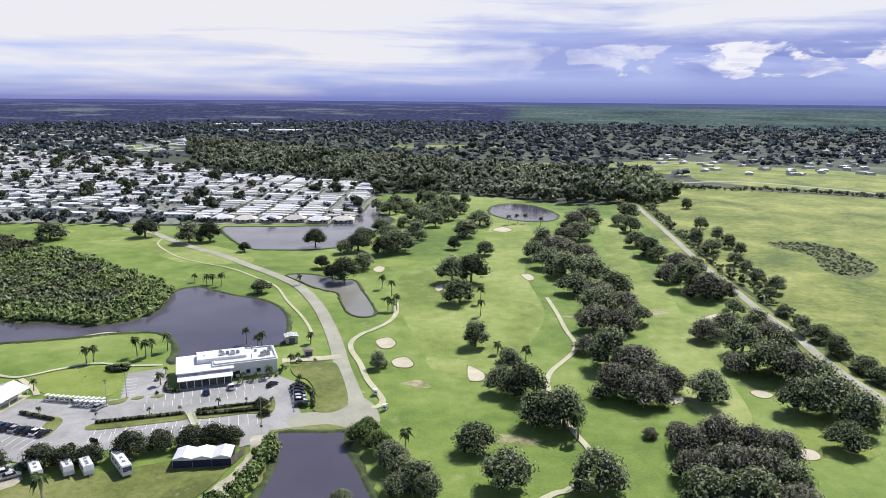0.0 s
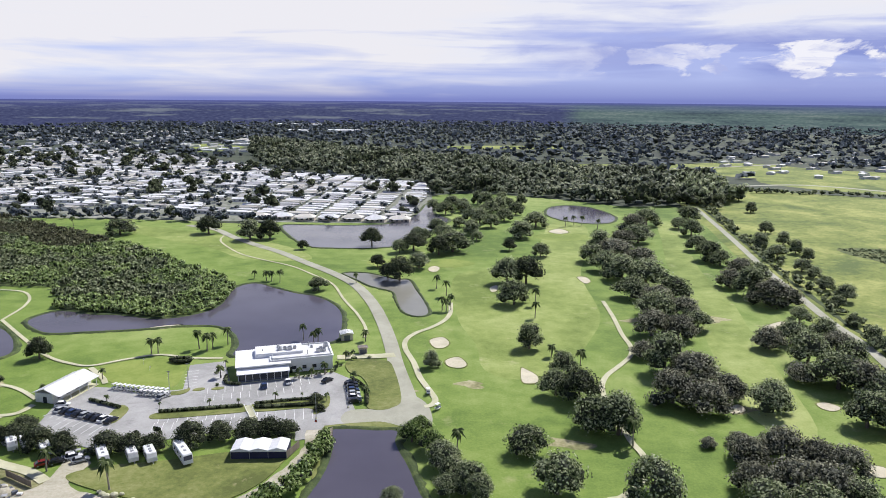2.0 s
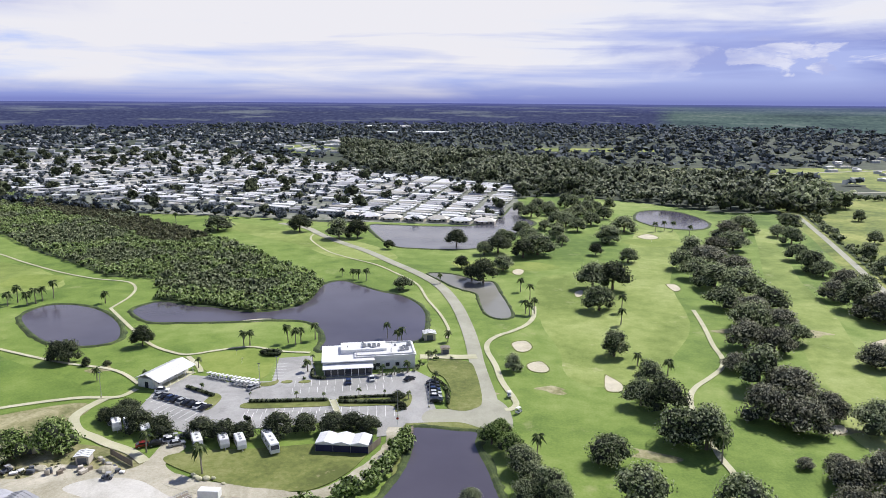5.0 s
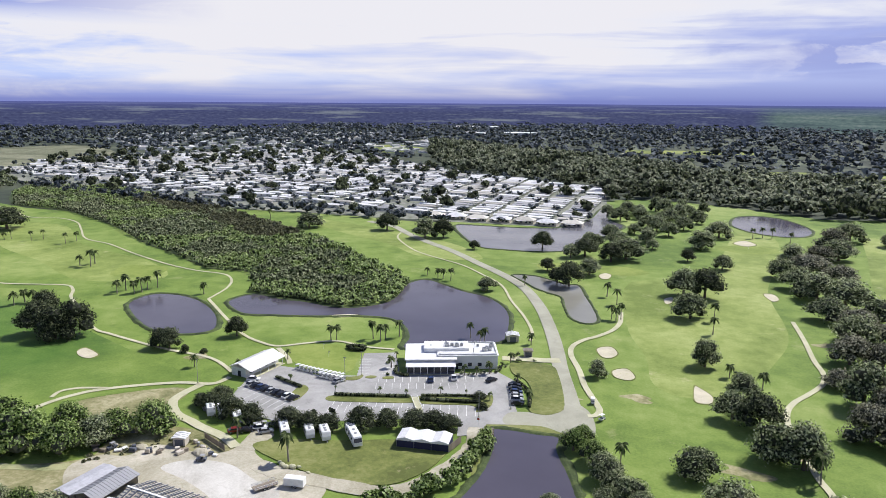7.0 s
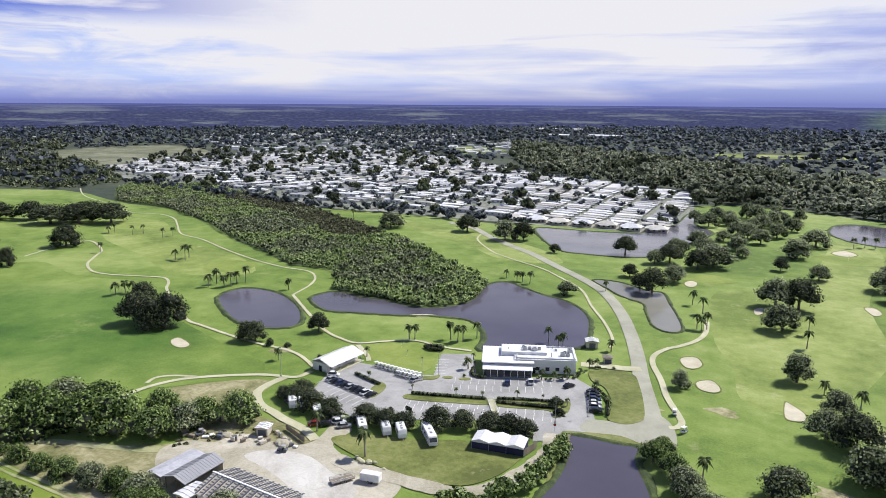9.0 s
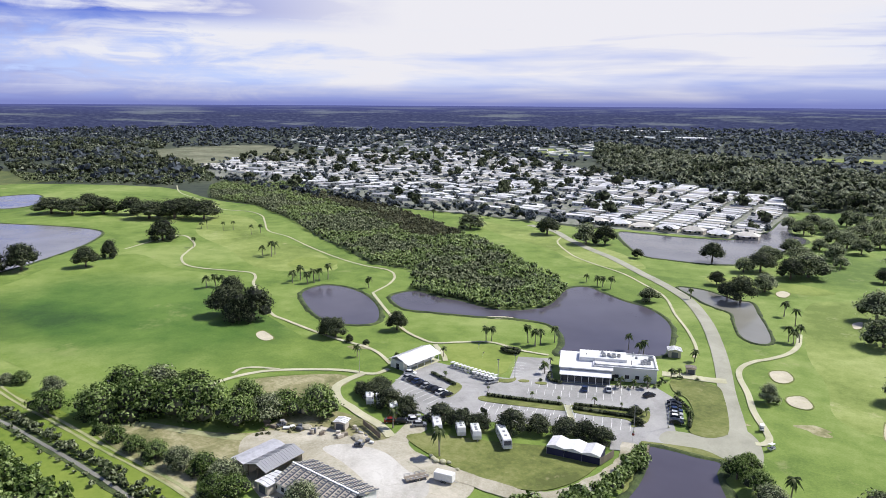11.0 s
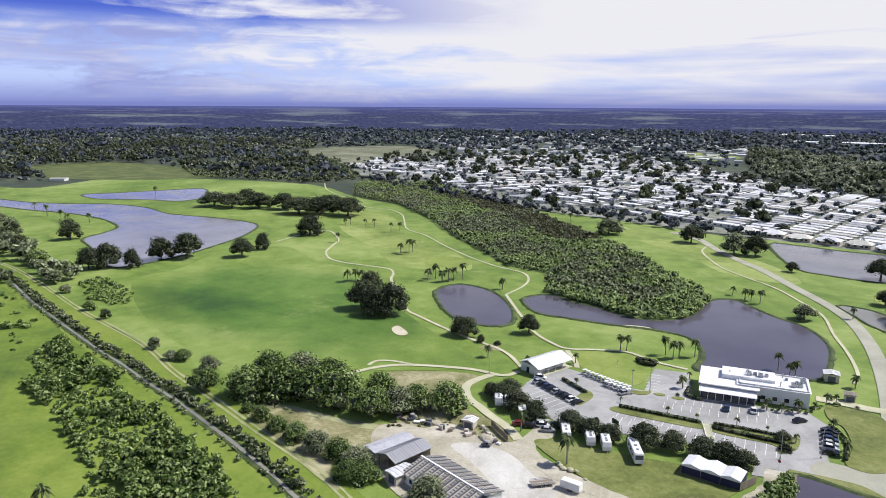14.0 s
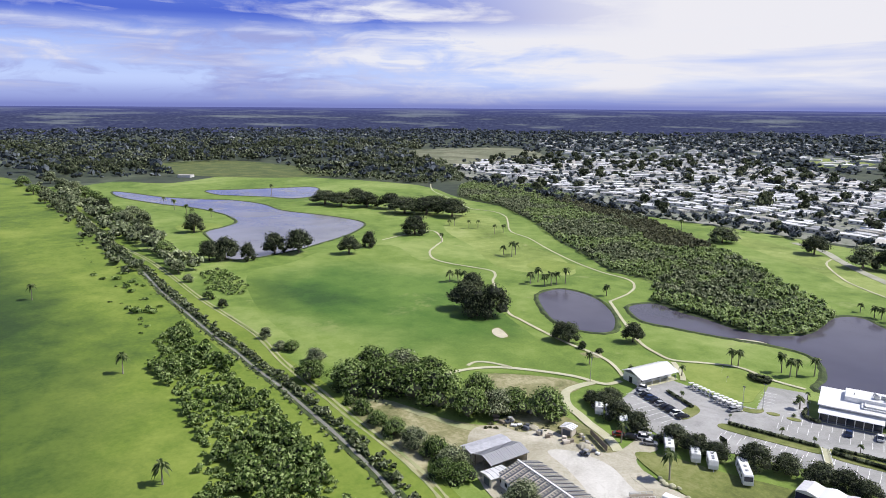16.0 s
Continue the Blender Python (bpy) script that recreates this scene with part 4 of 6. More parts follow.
oaks = [tree("oak_tree", s, OAK_LEAF, "broad live oak with a dense grey-green crown on the fairway", spread=sp, tall=ta) for s, sp, ta in ((11, 1.0, 1.0), (12, 1.05, 0.95), (13, 0.95, 1.08), (14, 1.0, 0.9))]
darks = [tree("oak_tree", s, DARK_LEAF, "dark dense tree with a rounded crown", tall=ta) for s, ta in ((21, 1.0), (22, 1.15))]
dusty = [tree("pepper_tree", s, DUSTY_LEAF, "wide dusty grey-green tree in a grove", spread=1.05, tall=ta, lobes=14) for s, ta in ((31, 0.85), (32, 0.95))]
fresh = [tree("leafy_tree", s, FRESH_LEAF, "bright green leafy tree with a full crown", tall=ta, lobes=13, low=0.12) for s, ta in ((41, 1.0), (42, 0.9))]
plant(oaks + darks[:1], OAKS, 1, "oaks on the fairways")
plant(oaks + dusty, [(x, y, w * 1.02) for x, y, w in GROVE_MID], 2, "trees of the middle grove")
plant(oaks + dusty, [(x - 5, y + 1, w * 0.88) for x, y, w in GROVE_EAST], 3, "trees along the farm road")
plant(dusty + oaks[:1], [(x, y, w * 0.84) for x, y, w in GROVE_SOUTH], 4, "trees of the near grove")
plant(oaks + fresh[:1], POND_TREES, 5, "trees at the near pond")
plant(oaks, FARM_TREES + FARM_TREES_2, 6, "trees along the farm road")
ROW_WEST = [(-45, 500, 16), (-30, 520, 14), (-22, 545, 17), (-12, 575, 15), (-38, 475, 17), (-20, 490, 13), (-6, 520, 15), (4, 550, 16), (14, 585, 16), (8, 615, 15), (-30, 590, 15), (-42, 610, 17), (-20, 640, 16), (2, 650, 15), (-52, 462, 15), (-62, 425, 13), (-45, 385, 14), (20, 640, 14), (-58, 600, 14)]
plant(oaks, ROW_WEST, 12, "trees between pond and fairway")
plant(darks, [(x + 0.8, y - 2.4, w * 1.36) for x, y, w in LOT_TREES[:8]] + [(x, y, w * 1.28) for x, y, w in LOT_TREES[8:]], 7, "trees by the parking lot", squat=0.15, sink=0.5)
plant(fresh + oaks[:1], [(x, y, w * (1.25 if k < 12 else 1.05)) for k, (x, y, w) in enumerate(YARD_TREES)], 8, "trees by the yard", sink=0.9)
plant(darks, [(x, y, w * 1.25) for x, y, w in RANGE_TREES], 9, "trees by the lake and range", squat=-0.15, sink=0.6)
plant(oaks + darks + fresh, LEVEE_TREES, 10, "trees on the canal levee")
discard(oaks + darks + dusty + fresh)
palms = [palm("palm_tree", s, "tall thin palm with a ragged drooping crown", ta) for s, ta in ((51, 6.0), (52, 5.0), (53, 6.9))]
rng = random.Random(55)
for x, y, w in PALMS + PALMS_2 + PALMS_WEST:
    ob = copy_thing(rng.choice(palms), Matrix())
    ob.matrix_basis = Matrix.LocRotScale((x, y, 0.1), Euler((0, 0, rng.uniform(0, 6.28))), Vector((1, 1, 1)) * (w / 3.3) ** 0.6)
    ob["group"] = "palms of the golf course"
discard(palms)


def strew(name, label, category, spots, sizes, mat, seed, lobes=4, per=9, card=0.16, tall=0.8, level=0, flat=False):
    """Many plants in one mesh, each of a few leafy lumps."""
    rng = np.random.default_rng(seed)
    forms = []
    for _ in range(6):
        heads = []
        for i in range(lobes):
            a, r = i * 2.4 + rng.uniform(-0.5, 0.5), 0.27 * math.sqrt(i / max(lobes - 1, 1))
            s = rng.uniform(0.2, 0.3)
            heads.append(((r * math.cos(a), r * math.sin(a), tall * rng.uniform(0.32, 0.68) if not flat else s * 0.5), (s, s, s * tall)))
        v, f, skin = crown_mesh(rng, heads, card, per, level + 1 if level else 1)
        forms.append((np.array(v), np.array([q for q in f], dtype=np.int64), np.array(skin, dtype=np.int32)))
    V, F, S, k = [], [], [], 0
    for (x, y), s in zip(spots, sizes):
        v, f, skin = forms[rng.integers(6)]
        a = rng.uniform(0, 6.28)
        c, n = math.cos(a), math.sin(a)
        w = v * s * np.array([1, 1, rng.uniform(0.75, 1.15)])
        V.append(np.stack([w[:, 0] * c - w[:, 1] * n + x, w[:, 0] * n + w[:, 1] * c + y, w[:, 2] + 0.05], 1))
        F.append(f + k)
        S.append(skin)
        k += len(v)
    if not V:
        return None
    V, F = np.concatenate(V), np.concatenate(F)
    me = bpy.data.meshes.new(name)
    me.vertices.add(len(V))
    me.vertices.foreach_set("co", V.astype(np.float32).ravel())
    me.loops.add(F.size)
    me.loops.foreach_set("vertex_index", F.astype(np.int32).ravel())
    me.polygons.add(len(F))
    me.polygons.foreach_set("loop_start", np.arange(0, F.size, 3, dtype=np.int32))
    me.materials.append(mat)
    # the cores of the lumps take the painted shade
    me.materials.append(CORE_SHADE)
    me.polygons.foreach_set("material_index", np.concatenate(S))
    me.update(calc_edges=True)
    return tagged(new(name, me), label, category, kind="stuff")


def strung(points, gap, seed, spread):
    p = np.array(smooth(points, False, 8))
    seg = np.linalg.norm(np.diff(p, axis=0), axis=1)
    at = np.concatenate([[0], np.cumsum(seg)])
    s = np.arange(0, at[-1], gap)
    rng = np.random.default_rng(seed)
    return np.stack([np.interp(s, at, p[:, 0]), np.interp(s, at, p[:, 1])], 1) + rng.normal(scale=spread, size=(len(s), 2)), rng


pts, rng = scatter(THICKET, 3.2, 61)
kind = np.array([noise.noise(Vector((x * 0.018, y * 0.018, 1.0))) + 0.5 * noise.noise(Vector((x * 0.07, y * 0.07, 5.0))) for x, y in pts])
rim = np.array([min(math.hypot(x - p, y - q) for p, q in smooth(POND_MAIN, True, 2)) for x, y in pts])
back = np.array([min(math.hypot(x - p, y - q) for p, q in smooth([(-290, 458), (-331, 481), (-376, 512), (-466, 551)], False, 8)) for x, y in pts])
brown = (back < 34 + 26 * kind) & (kind > -0.32)
green = ~brown & ((kind > -0.06) | (rim < 22))
for pick, mat, lo, hi, what in ((green, THICKET_LEAF, 2.0, 5.4, "bright leafy shrubs of the dense thicket"), (brown, BROWN_LEAF, 2.4, 5.6, "brownish half-bare saplings of the thicket"), (~green & ~brown, OAK_LEAF, 2.2, 5.6, "dull green young trees of the thicket")):
    strew("thicket", what, "shrubs", pts[pick], rng.uniform(lo, hi, pick.sum()), mat, 62, 3, 13, 0.15, 0.95)
shore, near = strung([(-203, 290), (-192, 291), (-180, 287), (-165, 287), (-150, 284), (-138, 288), (-131, 301), (-133, 318), (-135, 333)], 1.5, 68, 1.0)
strew("shore_shrubs", "leafy shrubs overhanging the pond's edge", "shrubs", shore, near.uniform(3.0, 6.0, len(shore)), THICKET_LEAF, 69, 3, 26, 0.12, 0.85)
V, F = [], []
for (x, y), tall in zip(pts[brown | (rng.random(len(pts)) < 0.1)], rng.uniform(3.5, 7.5, len(pts))):
    k = len(V)
    lean = rng.uniform(-0.5, 0.5, 2)
    V += [(x - 0.09, y, 0), (x + 0.09, y, 0), (x, y + 0.12, 0), (x + lean[0], y + lean[1], tall)]
    F += [(k, k + 1, k + 3), (k + 1, k + 2, k + 3), (k + 2, k, k + 3)]
tagged(array_mesh("snags", V, F, PALM_BARK), "thin pale bare stems standing in the thicket", "snags", kind="stuff")
pts, rng = scatter(SCRUB, 2.5, 63, 0.7)
pts = pts[rng.random(len(pts)) < 0.9]
rank = np.array([noise.noise(Vector((x * 0.05, y * 0.05, 4.0))) for x, y in pts])
strew("scrub", "low palmetto scrub in the pasture", "shrubs", pts[rank < -0.06], rng.uniform(1.4, 3.6, (rank < -0.06).sum()), FRESH_LEAF, 64, 3, 26, 0.16, 0.6)
strew("scrub", "taller dense bushes in the pasture", "shrubs", pts[rank >= -0.06], rng.uniform(2.6, 6.2, (rank >= -0.06).sum()), FRESH_LEAF, 67, 4, 34, 0.11, 0.9)
pts, rng = scatter(SHRUBS, 3.5, 65)
strew("shrubs", "low wild shrubs beside the levee", "shrubs", pts, rng.uniform(2, 4.5, len(pts)), FRESH_LEAF, 66, 3, 14, 0.15, 0.6)


pts, rng = strung(offset(CANAL, 3.0), 0.95, 71, 0.9)
strew("canal_brush", "dense brush along the levee side of the canal", "shrubs", pts, rng.uniform(1.6, 4.0, len(pts)), OAK_LEAF, 72, 3, 10, 0.16, 0.7)
pts, rng = strung(offset(CANAL, -2.0), 4.5, 73, 0.6)
strew("canal_brush", "patchy low brush on the pasture side of the canal", "shrubs", pts, rng.uniform(1.0, 2.6, len(pts)), OAK_LEAF, 74, 3, 14, 0.16, 0.7)
pts, rng = strung(offset(LEVEE_TRACK[:5], 15), 6.0, 95, 5.0)
strew("levee_trees", "bushy trees along the golf side of the levee", "trees", pts, rng.uniform(7, 15, len(pts)), OAK_LEAF, 96, 5, 26, 0.10, 0.85)
pts, rng = strung(offset(CANAL[:6], -4), 5.0, 97, 3.0)
strew("levee_brush", "tall brush along the far canal", "shrubs", pts, rng.uniform(4, 9, len(pts)), OAK_LEAF, 98, 4, 20, 0.12, 0.8)
pts, rng = strung(offset(FARM_ROAD, 9), 3.6, 75, 2.4)
strew("roadside_brush", "brush and saplings along the farm road ditch", "shrubs", pts, rng.uniform(2.5, 6.5, len(pts)), OAK_LEAF, 76, 4, 16, 0.15, 0.85)
pts, rng = scatter(REEDS, 3.4, 77)
strew("reeds", "low reeds in the boggy hollow", "reeds", pts, rng.uniform(1.6, 3.4, len(pts)), OAK_LEAF, 78, 3, 8, 0.2, 0.3)
weeds, rng = scatter([(-560, 100), (-300, 92), (-190, 88), (-250, 60), (-330, 70), (-420, 78), (-600, 95)], 7.5, 79, 0.9)
weeds = weeds[rng.random(len(weeds)) < 0.6]
strew("weeds", "scattered low weeds and brush in the pasture", "shrubs", weeds, 1.2 + 5.0 * rng.random(len(weeds)) ** 2, FRESH_LEAF, 80, 4, 14, 0.16, 0.4)

FIELDS = [[(238, 1074), (381, 1138), (459, 1004), (341, 905), (251, 987)], [(383, 998), (510, 1025), (600, 902), (482, 756), (388, 774), (312, 864)], [(20, 1035), (189, 1089), (184, 1015), (27, 968)],
          [(-100, 1457), (138, 1506), (136, 1417), (-95, 1373)], [(-1180, 330), (-1168, 458), (-890, 500), (-861, 398), (-997, 293)], [(-1239, 833), (-1204, 1127), (-930, 960), (-922, 690)],
          [(-620, 1290), (-610, 1420), (-500, 1340), (-520, 1200)]]
for k, spot in enumerate(FIELDS):
    sheet("field", spot, 0.17 + 0.006 * k, (PASTURE, PASTURE, PASTURE, PASTURE, MARSH, PLAIN, PASTURE)[k], "open field between the far woods", "field")
ribbon("highway", [(200, 830), (263, 819), (352, 842), (426, 787), (468, 732), (620, 560)], 9.0, 0.3, ROADWAY, "pale highway beyond the pasture", "road")
ribbon("highway", [(-110, 1365), (20, 1030), (190, 1000), (480, 1150)], 8.0, 0.3, ROADWAY, "pale straight road between the woods", "road")


def clear_of(pts):
    ok = np.ones(len(pts), bool)
    for spot in FIELDS:
        ok &= ~inside(pts, spot)
    return ok


# woods behind the course, and the tree cover of town and plain
WOODS_N = [(-62, 682), (-30, 712), (50, 686), (115, 648), (165, 640), (200, 634), (225, 690), (235, 800), (250, 900), (60, 1000), (-100, 1150), (-300, 1300), (-560, 1540), (-420, 1150), (-330, 950), (-240, 885), (-85, 790)]
pts, rng = scatter(WOODS_N, 11.5, 81, 0.8)
pts = pts[clear_of(pts)]
dim = np.array([noise.noise(Vector((x * 0.013, y * 0.013, 2.0))) for x, y in pts]) > 0.22
for pick, mat, what in ((dim, DARK_LEAF, "dark oaks of the woodland beyond the golf course"), (~dim, WOOD_LEAF, "close grey-green woodland beyond the golf course")):
    strew("woods", what, "woods", pts[pick], 7 + 14 * rng.random(pick.sum()) ** 1.4, mat, 82, 4, 16, 0.12, 0.9)
FOREST_W = [(-1010, 130), (-1000, 330), (-960, 470), (-830, 560), (-900, 680), (-1100, 800), (-1618, 1175), (-1992, 174)]
pts, rng = scatter(FOREST_W, 17, 113, 0.8)
open_patch = np.array([noise.noise(Vector((x * 0.006, y * 0.012, 7.0))) for x, y in pts])
pts = pts[clear_of(pts) & (open_patch < 0.10)]
dim = np.array([noise.noise(Vector((x * 0.003, y * 0.008, 11.0))) for x, y in pts]) > -0.02
for pick, mat, what in ((dim, DARK_LEAF, "dark close pine woods beyond the lake"), (~dim, WOOD_LEAF, "grey-green scrubby woods beyond the lake")):
    strew("forest", what, "woods", pts[pick], 7 + 11 * rng.random(pick.sum()), mat, 114, 3, 12, 0.13, 0.95)
BRUSH_N = [(-700, 505), (-690, 520), (-690, 582), (-880, 690), (-970, 760), (-1010, 600), (-960, 470), (-870, 440), (-830, 446)]
pts, rng = scatter(BRUSH_N, 7.0, 115, 0.8)
pts = pts[rng.random(len(pts)) < 0.75]
strew("brush", "low brush and young trees behind the last fairway", "shrubs", pts, 3 + 8 * rng.random(len(pts)) ** 1.6, OAK_LEAF, 116, 3, 12, 0.14, 0.8)
pts, rng = scatter([(170, 690), (200, 650), (235, 700), (240, 790), (195, 790)], 13, 93)
strew("evergreen_clump", "dense dark evergreen trees at the pasture corner", "trees", pts, rng.uniform(15, 22, len(pts)), OAK_LEAF, 94, 5, 22, 0.10, 1.1)
FAR_N = [(-600, 1560), (-100, 1180), (60, 1010), (260, 900), (330, 880), (700, 1100), (1500, 1500), (1700, 2500), (600, 2850), (-300, 2900), (-1300, 2500), (-1500, 2200)]
pts, rng = scatter(FAR_N, 27, 83)
keep = (rng.random(len(pts)) < np.where(pts[:, 0] > 150 + 0.1 * pts[:, 1], 0.62, 0.90)) & clear_of(pts)
strew("far_woods", "far dark woods and groves on the plain", "woods", pts[keep], 10 + 22 * rng.random(keep.sum()) ** 1.5, HAZED_LEAF, 84, 3, 3, 0.2, 0.5)
FAR_W = [(-620, 1560), (-1400, 2100), (-2300, 1600), (-2750, 600), (-2700, 60), (-1000, 110), (-960, 210), (-960, 380), (-850, 450), (-700, 520), (-700, 585), (-880, 690), (-970, 870), (-940, 1000), (-770, 1210), (-530, 1130), (-350, 950)]
pts, rng = scatter(FAR_W, 25, 85)
wild = np.array([noise.noise(Vector((x * 0.004, y * 0.004, 3.0))) for x, y in pts])
keep = (rng.random(len(pts)) < 0.66 + 0.6 * wild) & clear_of(pts)
strew("far_woods", "patchy far woods and clearings beyond the town", "woods", pts[keep], rng.uniform(10, 28, keep.sum()), HAZED_LEAF, 86, 3, 3, 0.2, 0.55)
pts, rng = scatter(TOWN_AREA, 13, 87)
keep = rng.random(len(pts)) < np.where(pts[:, 0] < -230, 0.85, 0.55)
strew("garden_trees", "small trees and shrubs between the mobile homes", "trees", pts[keep], 3 + 8 * rng.random(keep.sum()) ** 2.0, HAZED_LEAF, 88, 3, 8, 0.16, 0.9)
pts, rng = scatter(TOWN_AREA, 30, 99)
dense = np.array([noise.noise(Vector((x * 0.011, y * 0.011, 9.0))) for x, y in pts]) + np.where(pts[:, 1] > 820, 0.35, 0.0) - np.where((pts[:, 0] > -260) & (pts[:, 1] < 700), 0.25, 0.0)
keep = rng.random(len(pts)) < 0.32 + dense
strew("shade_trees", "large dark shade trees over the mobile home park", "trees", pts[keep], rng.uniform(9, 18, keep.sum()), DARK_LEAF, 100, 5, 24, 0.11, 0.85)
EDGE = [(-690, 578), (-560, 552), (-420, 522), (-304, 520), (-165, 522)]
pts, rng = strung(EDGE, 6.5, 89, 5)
strew("garden_trees", "trees along the edge of the mobile home park", "trees", pts, rng.uniform(5, 12, len(pts)), HAZED_LEAF, 90, 4, 14, 0.14, 0.9)
HEDGE_E = [(240, 760), (380, 745), (500, 660), (640, 560)]
pts, rng = strung(HEDGE_E, 3.2, 91, 2.0)
strew("hedgerow", "long hedgerow at the end of the pasture", "hedge", pts, rng.uniform(4.5, 8.5, len(pts)), OAK_LEAF, 92, 4, 14, 0.14, 0.8)


# ---------------------------------------------------------------- mobile homes
def gable(bm, x0, x1, y0, y1, z0, z1, over=0.4, thick=0.16):
    """A low gable roof whose ridge runs along x."""
    m = (y0 + y1) / 2
    a, b = y0 - over, y1 + over
    return prism(bm, [(a, z0 - 0.05), (m, z1), (b, z0 - 0.05), (b, z0 - 0.05 + thick), (m, z1 + thick), (a, z0 - 0.05 + thick)], x0 - over, x1 + over, "x")


def hip(bm, x0, x1, y0, y1, z0, z1, over=0.5):
    a, b, c, d = x0 - over, x1 + over, y0 - over, y1 + over
    h, m = (d - c) / 2, (c + d) / 2
    low = [bm.verts.new(p) for p in ((a, c, z0), (b, c, z0), (b, d, z0), (a, d, z0))]
    top = [bm.verts.new(p) for p in ((a + h, m, z1), (b - h, m, z1))]
    for f in ((low[0], low[1], top[1], top[0]), (low[1], low[2], top[1]), (low[2], low[3], top[0], top[1]), (low[3], low[0], top[0]), low[::-1]):
        bm.faces.new(f)
    return bm


def mobile_home(roof, label, long=16.0, wide=7.0, port=True):
    root = thing("mobile_home", label, "mobile home", "mobile homes in the park")
    a, b = -long / 2, long / 2
    part("wall", boxed(a, b, -wide / 2, wide / 2, 0, 2.9, 0.05), WALL_WHITE, root)
    part("roof", gable(bmesh.new(), a, b, -wide / 2, wide / 2, 2.9, 3.6), roof, root)
    for x in (a + 2.5, a + 7.5, b - 2.5):
        part("window", boxed(x - 0.8, x + 0.8, -wide / 2 - 0.05, -wide / 2 + 0.1, 1.1, 2.1), GLASS, root)
    if port:
        bm = bmesh.new()
        box(bm, b, b + 4.5, -wide / 2, wide / 2, 2.55, 2.7)
        for y in (-wide / 2 + 0.2, wide / 2 - 0.2):
            box(bm, b + 4.2, b + 4.35, y - 0.07, y + 0.07, 0, 2.55)
        part("carport", bm, roof, root)
    return root


def lake_house(roof, label):
    root = thing("lake_house", label, "house", "houses on the pond shore")
    part("wall", boxed(-8, 8, -5, 5, 0, 2.9, 0.05), WALL_TAN, root)
    part("roof", hip(bmesh.new(), -8, 8, -5, 5, 2.9, 5.2), roof, root)
    for x in (-5.5, -1.5, 2.5, 5.5):
        part("window", boxed(x - 0.9, x + 0.9, -5.06, -4.9, 0.9, 2.2), GLASS, root)
    part("porch", boxed(-5, 3, -8, -5, 2.5, 2.7), ROOF_WHITE, root)
    return root


def home_spots():
    """The park's street grid: straight by the pond, turning with the streets further west."""
    out = []
    rng = random.Random(101)
    for i in range(-1, 36):
        for j in range(0, 56):
            x, y = -84 - 26.5 * i, 556 + 12.2 * j
            turn = radians(-2)
            if x < -290:
                k = min((-290 - x) / 260, 1) * 0.55
                dx, dy = x + 290, y - 720
                x, y = -290 + dx * math.cos(k) - dy * math.sin(k) * -1, 720 + dy * math.cos(k) - dx * math.sin(k) * 0.35
                turn = k * 0.9
            w = 1.0 if x > -240 else 3.2
            out.append((x + rng.uniform(-0.8, 0.8) * w, y + rng.uniform(-0.6, 0.6) * w, turn + rng.uniform(-0.03, 0.03) * w * 2))
    pts = np.array([o[:2] for o in out])
    ok = inside(pts, TOWN_AREA)
    out = [o for o, k in zip(out, ok) if k and rng.random() > (0.10 if o[0] > -240 else 0.24)]
    return sorted(out, key=lambda o: math.hypot(o[0], o[1]))


homes = home_spots()
models = [mobile_home(HOME_WHITE, "long white mobile home with a white metal roof"), mobile_home(HOME_WHITE, "white double-wide mobile home with a bright roof", 15, 8.4),
          mobile_home(HOME_CREAM, "mobile home with a cream shingle roof", 16.5, 7), mobile_home(ROOF_GREY, "mobile home with a grey shingle roof", 14, 7.4)]
rng = random.Random(103)
for x, y, turn in homes[:270]:
    copy_thing(rng.choice(models[:1] + models), Matrix.LocRotScale((x, y, 0.1), Euler((0, 0, turn)), None))
discard(models)
models = [lake_house(ROOF_CREAM, "low house with a cream hip roof facing the pond"), lake_house(ROOF_WHITE, "low house with a white hip roof facing the pond")]
for k, x in enumerate(range(-192, -72, 19)):
    copy_thing(models[k % 2], Matrix.LocRotScale((x, 538 + 2 * math.sin(k * 2.1), 0.1), Euler((0, 0, radians(4 * math.sin(k)))), None))
discard(models)


def many_homes(name, label, spots, seed, size=(15, 7.2, 2.8)):
    rng = np.random.default_rng(seed)
    V, F, k = [], [], 0
    slots = []
    for x, y, turn in spots:
        l, w, h = size[0] * rng.uniform(0.8, 1.15) / 2, size[1] * rng.uniform(0.85, 1.2) / 2, size[2]
        c, n = math.cos(turn), math.sin(turn)
        pts = [(-l, -w, 0), (l, -w, 0), (l, w, 0), (-l, w, 0), (-l, -w, h), (l, -w, h), (l, w, h), (-l, w, h),
               (-l - .3, -w - .4, h - .05), (l + .3, -w - .4, h - .05), (l + .3, w + .4, h - .05), (-l - .3, w + .4, h - .05), (-l - .3, 0, h + .8), (l + .3, 0, h + .8)]
        V += [(p * c - q * n + x, p * n + q * c + y, r + 0.1) for p, q, r in pts]
        F += [[k + i for i in f] for f in ((0, 1, 5, 4), (1, 2, 6, 5), (2, 3, 7, 6), (3, 0, 4, 7), (8, 9, 13, 12), (10, 11, 12, 13), (9, 10, 13), (11, 8, 12))]
        slots += [0, 0, 0, 0] + [int(rng.choice([1, 1, 2, 2, 2, 3, 3]))] * 4
        k += 14
    ob = array_mesh(name, V, F, WALL_WHITE)
    for m in (HOME_WHITE, HOME_CREAM, ROOF_GREY):
        ob.data.materials.append(m)
    ob.data.polygons.foreach_set("material_index", slots)
    return tagged(ob, label, "houses", kind="stuff")


